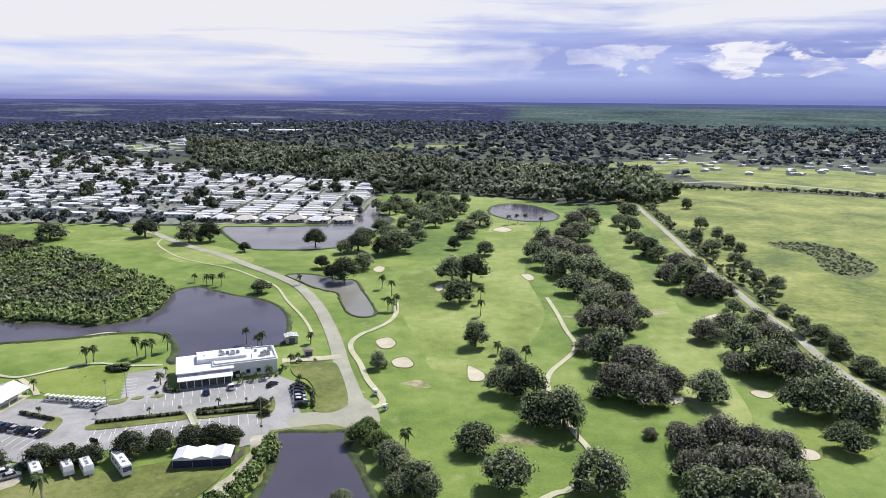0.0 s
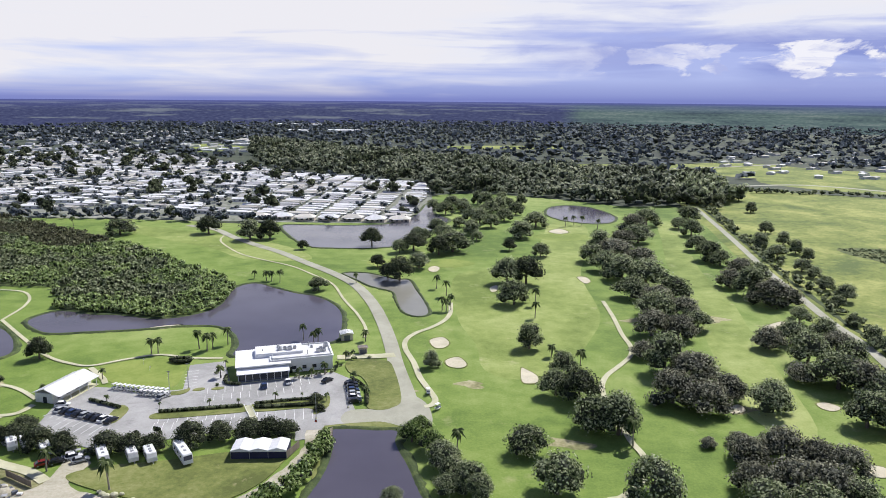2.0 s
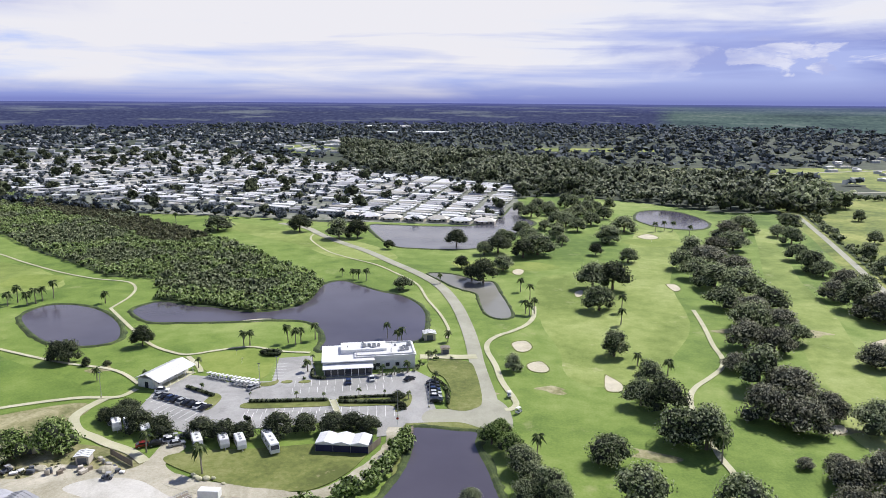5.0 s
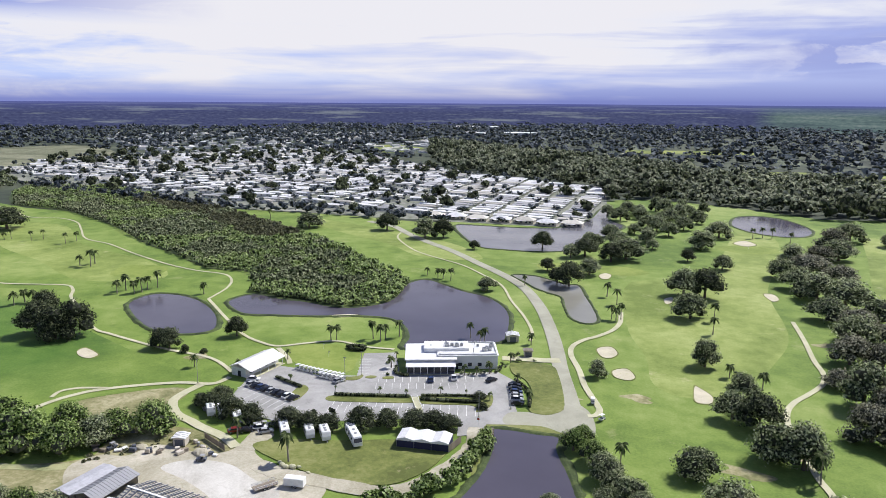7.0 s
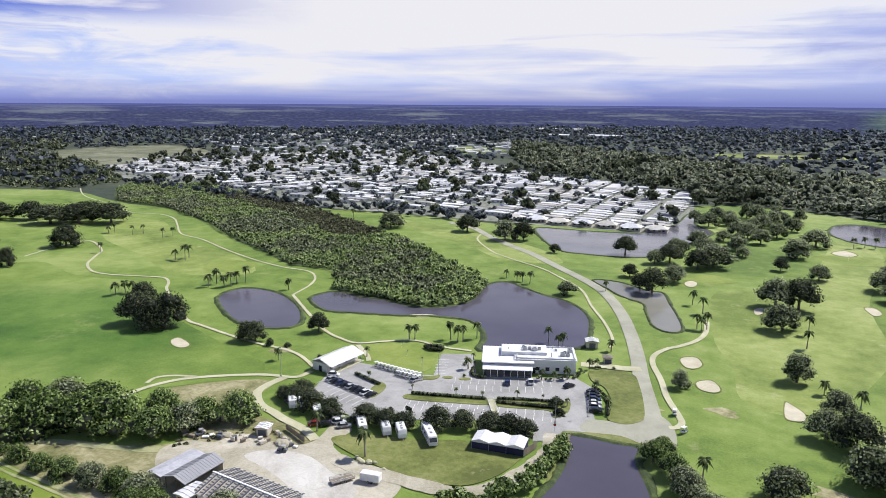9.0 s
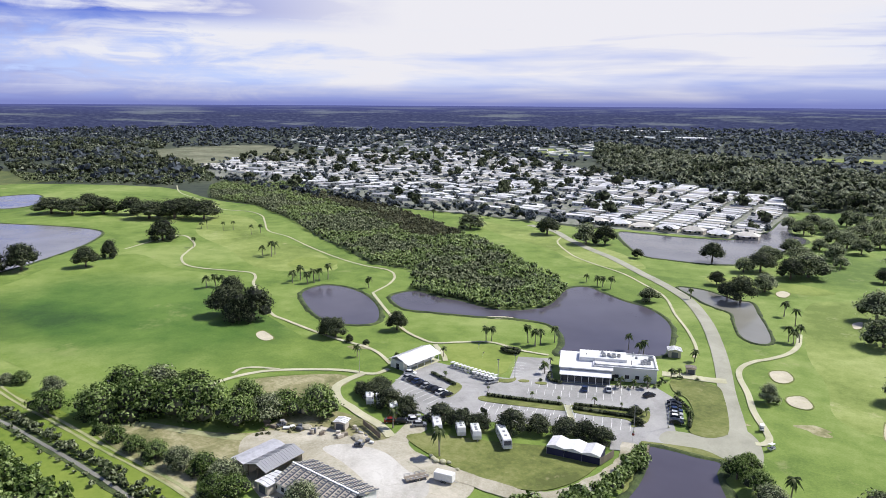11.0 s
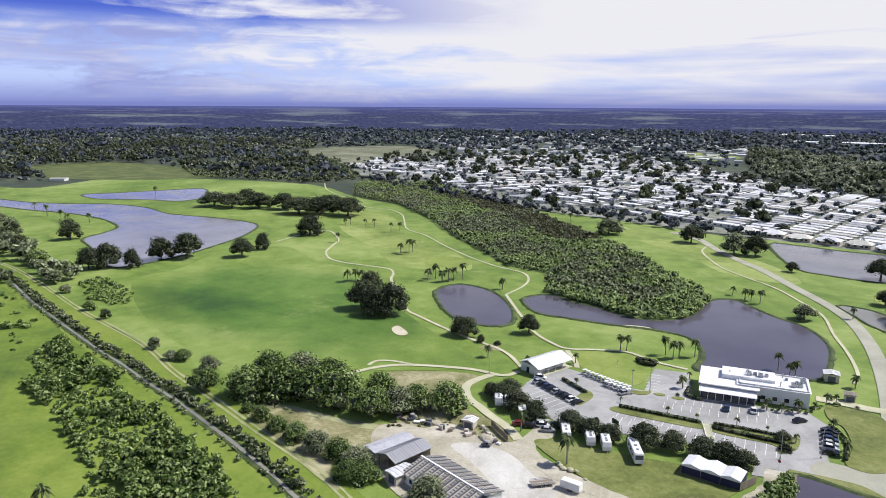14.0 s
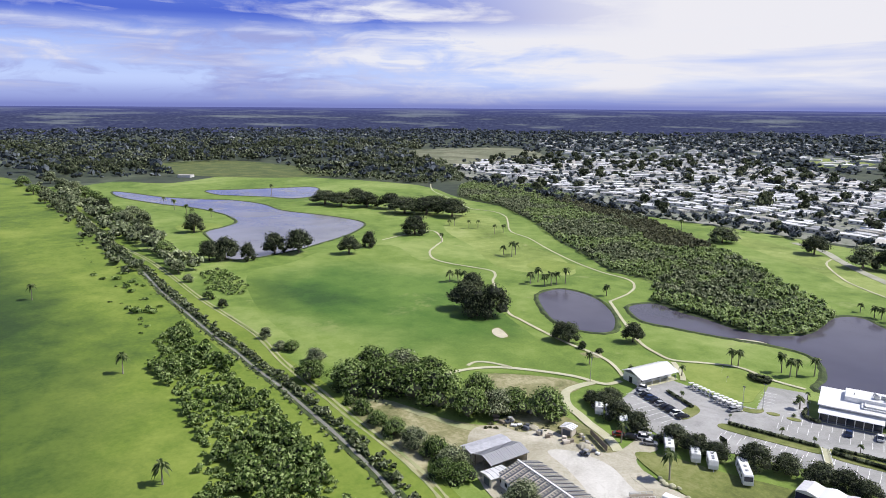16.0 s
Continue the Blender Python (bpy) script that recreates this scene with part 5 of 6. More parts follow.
many_homes("mobile_homes", "rows of white-roofed mobile homes further into the park", homes[270:], 105)
FAR_TOWN_W = [(-640, 1180), (-940, 1010), (-1500, 1500), (-1300, 2000), (-760, 1900), (-480, 1500), (-430, 1200)]
pts, rng = scatter(FAR_TOWN_W, 34, 107)
many_homes("far_houses", "houses of the town scattered among trees", [(x, y, rng.uniform(0, 1.2)) for x, y in pts if rng.random() < 0.7], 108, (18, 11, 3.2))
FAR_TOWN_E = [(300, 930), (420, 880), (760, 1000), (1100, 1250), (1000, 1500), (500, 1400), (320, 1150)]
pts, rng = scatter(FAR_TOWN_E, 38, 109)
many_homes("far_houses", "houses of a settlement beyond the pasture", [(x, y, rng.uniform(0, 1.5)) for x, y in pts if rng.random() < 0.6], 110, (14, 9, 3.0))
pts, rng = scatter([(-900, 180), (-2100, 300), (-2000, 1300), (-1200, 1100), (-960, 600)], 75, 111)
many_homes("far_houses", "lone houses in the far scrubland", [(x, y, rng.uniform(0, 1.5)) for x, y in pts[clear_of(pts) & ~inside(pts, FOREST_W)] if rng.random() < 0.4], 112, (18, 11, 3.2))


def warehouse(x, y, turn, long, wide, label):
    root = thing("warehouse", label, "warehouse")
    part("wall", boxed(-long / 2, long / 2, -wide / 2, wide / 2, 0, 8, 0.1), WALL_WHITE, root)
    part("roof", gable(bmesh.new(), -long / 2, long / 2, -wide / 2, wide / 2, 8, 9.5), ROOF_WHITE, root)
    root.matrix_world = pose(x, y, 0, 0, 0, turn)


warehouse(-690, 2380, 3, 150, 60, "long white warehouse far out in the plain")
warehouse(-440, 1960, 5, 90, 50, "white flat-roofed store among far trees")
warehouse(-560, 1930, -8, 60, 40, "white flat-roofed store among far trees")


# ---------------------------------------------------------------- clubhouse
def clubhouse():
    """Long flat-roofed clubhouse with a glazed porch on its lot side."""
    root = thing("clubhouse", "long white flat-roofed golf clubhouse with a glazed front porch", "clubhouse")
    def add(name, bm, mat, label=""):
        return part(name, bm, mat, root, label)
    add("wall", boxed(-4.5, 11, 6.5, 18, 0, 4.4, 0.05), WALL_WHITE)
    add("wall", boxed(5.5, 27, 5.2, 18.4, 0, 5.0, 0.05), WALL_WHITE)
    add("roof", boxed(-6.4, 12.2, 2.4, 19.2, 4.4, 4.75, 0.06), ROOF_WHITE, "wide white flat roof over the dining room")
    add("roof", boxed(5.2, 27.4, 4.8, 18.8, 5.0, 5.3, 0.06), ROOF_WHITE)
    deck = bmesh.new()
    for a in ((6.0, 26.8, 5.4, 5.7), (6.0, 26.8, 17.9, 18.2), (6.0, 6.3, 5.4, 18.2), (26.5, 26.8, 5.4, 18.2)):
        box(deck, *a, 5.3, 5.75)
    add("parapet", deck, WALL_WHITE)
    upper = add("roof", boxed(0.5, 17, 9.5, 17.6, 4.76, 6.3, 0.06), ROOF_WHITE, "raised central roof block")
    # porch with posts, low wall and panes
    add("porch_roof", prism(bmesh.new(), [(-0.6, 3.0), (6.6, 4.2), (6.6, 4.38), (-0.6, 3.18)], -6.0, 11.6, "x"), ROOF_WHITE, "sloping white metal porch roof")
    add("porch_floor", boxed(-5.7, 11.3, -0.3, 6.4, 0, 0.18), PATH)
    add("low_wall", boxed(-5.6, 11.2, 0.0, 0.2, 0.18, 0.75), WALL_DARK, "dark blue porch wall")
    for i in range(8):
        x = -5.5 + i * 2.37
        add("porch_post", boxed(x - 0.1, x + 0.1, -0.02, 0.22, 0.18, 3.05), WALL_WHITE)
        if i < 7:
            add("pane", boxed(x + 0.1, x + 2.27, 0.06, 0.12, 0.75, 2.95), GLASS, "dark porch glazing")
    for y in (2.2, 4.4):
        add("pane", boxed(-5.55, -5.48, y - 0.95, y + 0.95, 0.6, 3.2), GLASS)
    for x in (13.5, 17.0, 20.5, 24.0):
        w = add("window", boxed(x - 0.7, x + 0.7, 5.12, 5.22, 1.1, 2.4), GLASS)
        part("sill", boxed(x - 0.8, x + 0.8, 5.0, 5.2, 1.0, 1.1), WALL_WHITE, w)
    add("door", boxed(11.8, 12.8, 5.1, 5.22, 0, 2.1), GLASS)
    # plant on the roof
    for x, y, s in ((9.0, 12.0, 1.5), (10.8, 12.6, 1.2), (12.5, 11.6, 1.6), (14.3, 12.4, 1.2), (8.6, 14.6, 1.0)):
        u = add("air_conditioner", boxed(x - s / 2, x + s / 2, y - s / 2, y + s / 2, 6.3, 6.3 + s * 0.75, 0.06), METAL, "grey rooftop air conditioner")
        part("fan_guard", tube(bmesh.new(), x, y, 6.3 + s * 0.75, 6.36 + s * 0.75, s * 0.35), WALL_DARK, u)
    for x, y, s in ((22.5, 9.5, 1.6), (24.4, 9.8, 1.4), (23.5, 12.0, 1.2), (20.5, 14.5, 0.9), (25.4, 14.0, 1.5)):
        u = add("air_conditioner", boxed(x - s / 2, x + s / 2, y - s / 2, y + s / 2, 5.3, 5.3 + s * 0.75, 0.06), METAL, "grey rooftop air conditioner")
        part("fan_guard", tube(bmesh.new(), x, y, 5.3 + s * 0.75, 5.36 + s * 0.75, s * 0.35), WALL_DARK, u)
    for x, y in ((18.5, 8.0), (19.5, 16.5), (3.0, 12.5)):
        add("vent_pipe", tube(bmesh.new(), x, y, 5.2, 6.9, 0.16), METAL)
    root.matrix_world = pose(-86.8, 214.7, 0.3, 0, 0, 20.6) @ pose(5.7, 0, 0)


clubhouse()


def golf_shop():
    root = thing("golf_shop", "white gabled golf shop with an open side porch", "shop")
    part("wall", boxed(-4.2, 2.4, -8.4, 8.4, 0, 3.2, 0.05), WALL_WHITE, root)
    bm = bmesh.new()
    prism(bm, [(-4.8, 3.1), (-0.4, 4.7), (5.4, 2.75), (5.4, 2.9), (-0.4, 4.88), (-4.8, 3.25)], -8.9, 8.9, "y")
    part("roof", bm, ROOF_WHITE, root, "pale ribbed metal roof")
    for k in range(13):
        y = -8.4 + k * 1.4
        part("roof_rib", prism(bmesh.new(), [(-4.8, 3.25), (-0.4, 4.88), (5.4, 2.9), (5.4, 2.96), (-0.4, 4.94), (-4.8, 3.31)], y - 0.03, y + 0.03, "y"), ROOF_WHITE, root)
    for y in (-7.6, -3.8, 0, 3.8, 7.6):
        part("porch_post", boxed(5.0, 5.16, y - 0.08, y + 0.08, 0, 2.85), WALL_WHITE, root)
    for y in (-5.5, -1.8, 2.0, 5.8):
        part("window", boxed(2.36, 2.46, y - 0.9, y + 0.9, 0.9, 2.3), GLASS, root)
    part("door", boxed(-1.2, 0.2, -8.46, -8.36, 0, 2.1), GLASS, root)
    part("porch_floor", boxed(2.4, 5.4, -8.6, 8.6, 0, 0.12), PATH, root)
    root.matrix_world = pose(-139.4, 201.8, 0.3, 0, 0, -9)


golf_shop()


def shed(name, x, y, turn, wide, long, h, roof, label, ribs=0, slope=0.9, open_front=False):
    root = thing(name, label, "shed")
    if open_front:
        part("wall", boxed(-wide / 2, wide / 2, long / 2 - 0.15, long / 2, 0, h), WALL_TAN, root)
        for px in (-wide / 2 + 0.1, 0, wide / 2 - 0.1):
            part("post", boxed(px - 0.1, px + 0.1, -long / 2, -long / 2 + 0.2, 0, h), TIMBER, root)
    else:
        part("wall", boxed(-wide / 2, wide / 2, -long / 2, long / 2, 0, h, 0.04), WALL_TAN, root)
        part("door", boxed(-1.2, 1.2, -long / 2 - 0.04, -long / 2 + 0.05, 0, h * 0.8), WALL_DARK, root)
    o = 0.4
    a, b = -wide / 2 - o, wide / 2 + o
    part("roof", prism(bmesh.new(), [(a, h), (0, h + slope), (b, h), (b, h + 0.14), (0, h + slope + 0.14), (a, h + 0.14)], -long / 2 - o, long / 2 + o, "y"), roof, root)
    for k in range(ribs):
        yy = -long / 2 + (k + 0.5) * long / ribs
        part("roof_rib", prism(bmesh.new(), [(a, h + 0.14), (0, h + slope + 0.14), (b, h + 0.14), (b, h + 0.22), (0, h + slope + 0.22), (a, h + 0.22)], yy - 0.05, yy + 0.05, "y"), METAL, root)
    root.matrix_world = pose(x, y, 0.3, 0, 0, turn)
    return root


shed("storage_shed", -132.6, 118.6, -6, 4.6, 13.0, 3.4, ROOF_DULL, "long storage shed with a pale sheet roof", 0, 0.4)
shed("machine_shed", -126.4, 118.6, -3, 7.0, 12.5, 3.2, ROOF_TIN, "open machine shed with a weathered grey tin roof", 14, 1.3, True)
shed("tool_shed", -127.5, 146.5, 15, 3.4, 3.0, 2.4, ROOF_WHITE, "small white tool shed in the yard", 3, 0.4)
shed("cart_kiosk", -60.0, 262.5, 20, 4.6, 4.0, 2.7, ROOF_WHITE, "small white kiosk at the pond", 4, 0.6)
shed("pump_house", -50.5, 248.0, 20, 3.0, 2.6, 2.2, TIMBER, "small brown pump house by the service drive", 3, 0.3)
shed("garden_shed", -146.0, 149.0, 10, 4.0, 4.0, 2.6, TIMBER, "old brown shed half hidden by trees", 3, 0.7)


def greenhouse():
    """Shade house: a long low gable of slats laid over rafters."""
    root = thing("greenhouse", "long shade house with white slatted roof panels", "greenhouse")
    part("wall", boxed(-11.5, 11.5, -6.6, -6.4, 0, 2.6), WALL_WHITE, root)
    part("wall", boxed(11.3, 11.5, -6.4, 6.4, 0, 2.8), WALL_WHITE, root)
    part("wall", boxed(-11.5, -11.3, -6.4, 6.4, 0, 2.8), WALL_WHITE, root)
    part("floor", boxed(-11.3, 11.3, -6.4, 6.4, 0, 0.05), WALL_DARK, root)
    for s in (-1, 1):
        part("screen", prism(bmesh.new(), [(s * 6.7, 2.55), (0, 4.4), (0, 4.46), (s * 6.7, 2.61)], -11.6, 11.6, "x"), WALL_TAN, root, "tan shade cloth")
    for k in range(12):
        x = -11.0 + k * 2.0
        for s in (-1, 1):
            part("slat", prism(bmesh.new(), [(s * 7.0, 2.60), (0, 4.55), (0, 4.68), (s * 7.0, 2.73)], x - 0.55, x + 0.55, "x"), SLAT_TAN, root)
            for q in range(1, 8):
                a, b = q / 8 - 0.022, q / 8 + 0.022
                part("rung", prism(bmesh.new(), [(s * 7.0 * (1 - a), 2.74 + 1.95 * a), (s * 7.0 * (1 - b), 2.74 + 1.95 * b), (s * 7.0 * (1 - b), 2.79 + 1.95 * b), (s * 7.0 * (1 - a), 2.79 + 1.95 * a)], x - 0.5, x + 0.5, "x"), WALL_DARK, root)
            part("rafter", prism(bmesh.new(), [(s * 7.0, 2.66), (0, 4.6), (0, 4.72), (s * 7.0, 2.78)], x + 0.60, x + 1.0, "x"), WALL_DARK, root)
    part("ridge", boxed(-11.8, 11.8, -0.25, 0.25, 4.6, 4.8), ROOF_WHITE, root)
    for k in range(9):
        x = -10.5 + k * 2.6
        part("window", boxed(x - 0.5, x + 0.5, -6.66, -6.56, 0.8, 1.9), GLASS, root)
    root.matrix_world = pose(-107.5, 116.5, 0.3, 0, 0, -6)


greenhouse()
shed("lean_shed", -120.5, 111.5, -6, 4.0, 6.0, 2.6, ROOF_WHITE, "low white lean-to beside the shade house", 4, 0.3)


def canopy_tent():
    root = thing("canopy_tent", "white peaked canopy with dark blue side walls", "canopy", "canopies beside the lawn")
    bm = bmesh.new()
    prism(bm, [(-2.5, 2.5), (0, 3.15), (2.5, 2.5), (2.5, 2.58), (0, 3.25), (-2.5, 2.58)], -3.2, 3.2, "y")
    part("roof", bm, ROOF_WHITE, root)
    part("valance", prism(bmesh.new(), [(-2.5, 2.2), (2.5, 2.2), (2.5, 2.5), (0, 3.15), (-2.5, 2.5)], -3.22, -3.16, "y"), WALL_WHITE, root)
    part("back_wall", boxed(-2.45, 2.45, 3.0, 3.08, 0, 2.5), NAVY, root)
    for x in (-2.45, 2.4):
        part("side_wall", boxed(x, x + 0.06, -2.9, 3.0, 0, 2.5), NAVY, root)
    part("front_wall", boxed(-2.4, 2.4, -2.8, -2.74, 0, 1.9), NAVY, root, "dark blue front panel")
    for x in (-2.5, 2.44):
        for y in (-3.1, 3.05):
            part("post", boxed(x, x + 0.07, y, y + 0.07, 0, 2.55), METAL, root)
    return root


tent = canopy_tent()
for x, y in ((-67.8, 168.4), (-62.9, 169.0), (-58.0, 169.6)):
    copy_thing(tent, pose(x, y, 0.35, 0, 0, 7))
discard([tent])


# ---------------------------------------------------------------- vehicles
def wheels(root, spots, r=0.34, w=0.24):
    for x, y in spots:
        bm = tube(bmesh.new(), 0, 0, -w / 2, w / 2, r, sides=12)
        bmesh.ops.rotate(bm, cent=(0, 0, 0), matrix=Matrix.Rotation(math.pi / 2, 3, "X"), verts=bm.verts[:])
        bmesh.ops.translate(bm, vec=(x, y, r), verts=bm.verts[:])
        tyre = part("wheel", bm, RUBBER, root)
        bm = tube(bmesh.new(), 0, 0, -w / 2 - 0.01, w / 2 + 0.01, r * 0.55, sides=8)
        bmesh.ops.rotate(bm, cent=(0, 0, 0), matrix=Matrix.Rotation(math.pi / 2, 3, "X"), verts=bm.verts[:])
        bmesh.ops.translate(bm, vec=(x, y, r), verts=bm.verts[:])
        part("rim", bm, METAL, tyre)


def car(paint, label, tall=1.0):
    root = thing("car", label, "car", "cars in the parking lot")
    side = [(-2.25, 0.32), (2.2, 0.32), (2.28, 0.62), (2.1, 0.78), (1.1, 0.92), (-1.9, 0.98), (-2.22, 0.86)]
    part("body", prism(bmesh.new(), side, -0.9, 0.9, "y", 0.07), paint, root)
    cab = [(1.15, 0.88), (0.45, 1.40 * tall), (-1.2, 1.44 * tall), (-2.0, 0.94)]
    part("glass", prism(bmesh.new(), cab, -0.76, 0.76, "y", 0.05), GLASS, root)
    part("roof", prism(bmesh.new(), [(0.42, 1.40 * tall), (-1.2, 1.44 * tall), (-1.2, 1.48 * tall), (0.40, 1.45 * tall)], -0.74, 0.74, "y", 0.015), paint, root)
    for y in (-0.62, 0.62):
        part("headlight", boxed(2.18, 2.27, y - 0.16, y + 0.16, 0.6, 0.72), LINE, root)
    wheels(root, ((-1.4, -0.82), (-1.4, 0.82), (1.4, -0.82), (1.4, 0.82)))
    return root


PAINTS = [painted("car_paint_" + n, c, 0.25) for n, c in (("black", (0.015, 0.016, 0.02)), ("white", (0.75, 0.75, 0.75)), ("silver", (0.40, 0.41, 0.42)), ("blue", (0.03, 0.05, 0.12)), ("red", (0.22, 0.025, 0.02)))]
cars = [car(p, n, t) for p, n, t in ((PAINTS[0], "parked black saloon car", 1.0), (PAINTS[1], "parked white sports utility car", 1.15), (PAINTS[2], "silver car parked in the lot", 1.05), (PAINTS[3], "parked dark blue car", 1.1), (PAINTS[4], "parked dark red car", 1.0))]
rng = random.Random(121)
ROW_EAST = [(-47.0, 217.5), (-46.1, 214.8), (-45.2, 212.1), (-44.4, 209.4), (-43.6, 206.6), (-42.8, 203.8)]
for i, (x, y) in enumerate(ROW_EAST):
    copy_thing(cars[(0, 0, 3, 2, 1, 0)[i]], pose(x - 1.6, y, 0.32, 0, 0, 18))
for k, (x, y, a) in enumerate(((-76.9, 212.4, 110), (-70.0, 216.6, 112), (-57.1, 219.2, 60), (-106.5, 200.6, 75), (-111.8, 161.6, 40), (-109.0, 160.2, 40), (-114.5, 158.9, 40), (-117.5, 157.6, 40))):
    copy_thing(cars[(3, 1, 0, 2, 1, 2, 0, 4)[k]], pose(x, y, 0.32, 0, 0, a))
for k in range(9):
    copy_thing(cars[(2, 0, 3, 0, 2, 0, 0, 1, 0)[k]], pose(-132.8 + 2.4 * k, 188.4 - 0.66 * k, 0.32, 0, 0, 74))
copy_thing(cars[1], pose(-134.5, 192.0, 0.32, 0, 0, 20))
discard(cars)


def golf_cart():
    root = thing("golf_cart", "white golf cart with a flat roof", "golf cart", "golf carts parked by the putting green")
    part("body", prism(bmesh.new(), [(-1.15, 0.25), (1.1, 0.25), (1.15, 0.6), (0.75, 0.95), (0.55, 0.5), (-0.2, 0.5), (-1.15, 0.75)], -0.58, 0.58, "y", 0.04), WALL_WHITE, root)
    part("seat", boxed(-0.55, 0.05, -0.5, 0.5, 0.52, 0.8, 0.05), WALL_DARK, root)
    part("roof", boxed(-1.0, 0.75, -0.58, 0.58, 1.78, 1.86, 0.03), ROOF_WHITE, root)
    for x in (-0.9, 0.65):
        for y in (-0.52, 0.52):
            part("post", boxed(x - 0.03, x + 0.03, y - 0.03, y + 0.03, 0.6, 1.8), METAL, root)
    wheels(root, ((-0.75, -0.5), (-0.75, 0.5), (0.75, -0.5), (0.75, 0.5)), 0.23, 0.18)
    return root


cart = golf_cart()
for k in range(12):
    s = k / 11
    copy_thing(cart, pose(-125.5 + 19 * s, 206.6 - 3.6 * s + 1.2 * s * s, 0.33, 0, 0, 62 + 9 * math.sin(k * 2.3)))
    if k > 5:
        copy_thing(cart, pose(-124.6 + 19 * s, 204.3 - 3.6 * s + 1.2 * s * s, 0.33, 0, 0, 68))
for x, y, a in ((-21.8, 213.0, 100), (-17.6, 201.5, 60)):
    copy_thing(cart, pose(x, y, 0.4, 0, 0, a))
discard([cart])


def camper(long, label, motor=False):
    root = thing("motorhome" if motor else "travel_trailer", label, "camper", "campers on the lawn")
    h, a = 3.1 if motor else 2.8, long / 2
    front = [(-a, 0.5), (a, 0.5), (a, 1.6), (a - 0.5, h), (-a + 0.15, h), (-a, h - 0.3)]
    body = part("body", prism(bmesh.new(), front, -1.25, 1.25, "y", 0.08), WALL_WHITE, root)
    part("roof", boxed(-a + 0.3, a - 0.7, -1.15, 1.15, h, h + 0.06), ROOF_WHITE, root)
    for x in (-a * 0.5, 0.0, a * 0.45):
        part("roof_vent", boxed(x - 0.35, x + 0.35, -0.35, 0.35, h + 0.06, h + 0.3, 0.04), METAL, root)
    for y in (-1.27, 1.23):
        for x in (-a * 0.6, -a * 0.1, a * 0.5):
            part("window", boxed(x - 0.5, x + 0.5, y, y + 0.04, 1.5, 2.2), GLASS, root)
        part("stripe", boxed(-a + 0.2, a - 0.2, y, y + 0.04, 0.95, 1.15), ROOF_GREY, root, "grey side stripe")
    part("door", boxed(a * 0.15, a * 0.15 + 0.7, -1.28, -1.23, 0.6, 2.4), METAL, root)
    part("awning", boxed(-a * 0.6, a * 0.4, -1.42, -1.27, 2.5, 2.65, 0.03), ROOF_GREY, root)
    if motor:
        part("windscreen", prism(bmesh.new(), [(a + 0.02, 1.65), (a - 0.38, 2.75), (a - 0.42, 2.75), (a - 0.05, 1.65)], -1.1, 1.1, "y"), GLASS, root)
        wheels(root, ((-a * 0.55, -1.1), (-a * 0.55, 1.1), (a * 0.65, -1.1), (a * 0.65, 1.1)), 0.48, 0.28)
    else:
        part("drawbar", boxed(a, a + 1.2, -0.08, 0.08, 0.45, 0.55), METAL, root)
        wheels(root, ((-0.4, -1.1), (-0.4, 1.1), (0.5, -1.1), (0.5, 1.1)))
    return root


rigs = [camper(9.0, "long white travel trailer parked on the grass"), camper(6.2, "short white travel trailer parked on the grass"), camper(10.6, "large white motorhome with a grey stripe parked on the grass", True)]
for k, x, y, a in ((0, -103.8, 161.8, -52), (1, -96.3, 163.0, -52), (1, -91.4, 163.4, -52), (2, -83.0, 164.8, -50), (1, -132.0, 165.6, -50), (1, -128.0, 165.8, -48), (1, -121.2, 163.8, -48)):
    copy_thing(rigs[k], pose(x, y, 0.34 if k else 0.36, 0, 0, a))
discard(rigs)
box_trailer = thing("cargo_trailer", "white enclosed cargo trailer on the gravel", "trailer")
part("body", boxed(-2.6, 2.6, -1.1, 1.1, 0.5, 2.5, 0.06), WALL_WHITE, box_trailer)
part("roof", boxed(-2.5, 2.5, -1.0, 1.0, 2.5, 2.56), ROOF_WHITE, box_trailer)
part("drawbar", boxed(2.6, 3.6, -0.08, 0.08, 0.45, 0.55), METAL, box_trailer)
wheels(box_trailer, ((-0.3, -1.0), (-0.3, 1.0), (0.5, -1.0), (0.5, 1.0)))
box_trailer.matrix_world = pose(-86.0, 137.8, 0.3, 0, 0, 8)
flat = thing("flatbed_trailer", "white flatbed trailer with open side rails", "trailer")
part("deck", boxed(-3.0, 3.0, -1.2, 1.2, 0.6, 0.75), TIMBER, flat)
for y in (-1.2, 1.14):
    for z in (1.0, 1.4):
        part("rail", boxed(-3.0, 3.0, y, y + 0.06, z, z + 0.08), WALL_WHITE, flat)
for x in (-2.9, -1.45, 0, 1.45, 2.9):
    for y in (-1.2, 1.14):
        part("post", boxed(x - 0.05, x + 0.05, y, y + 0.06, 0.75, 1.5), WALL_WHITE, flat)
wheels(flat, ((-0.5, -1.1), (-0.5, 1.1), (0.5, -1.1), (0.5, 1.1)))
flat.matrix_world = pose(-92.6, 134.6, 0.3, 0, 0, 55)


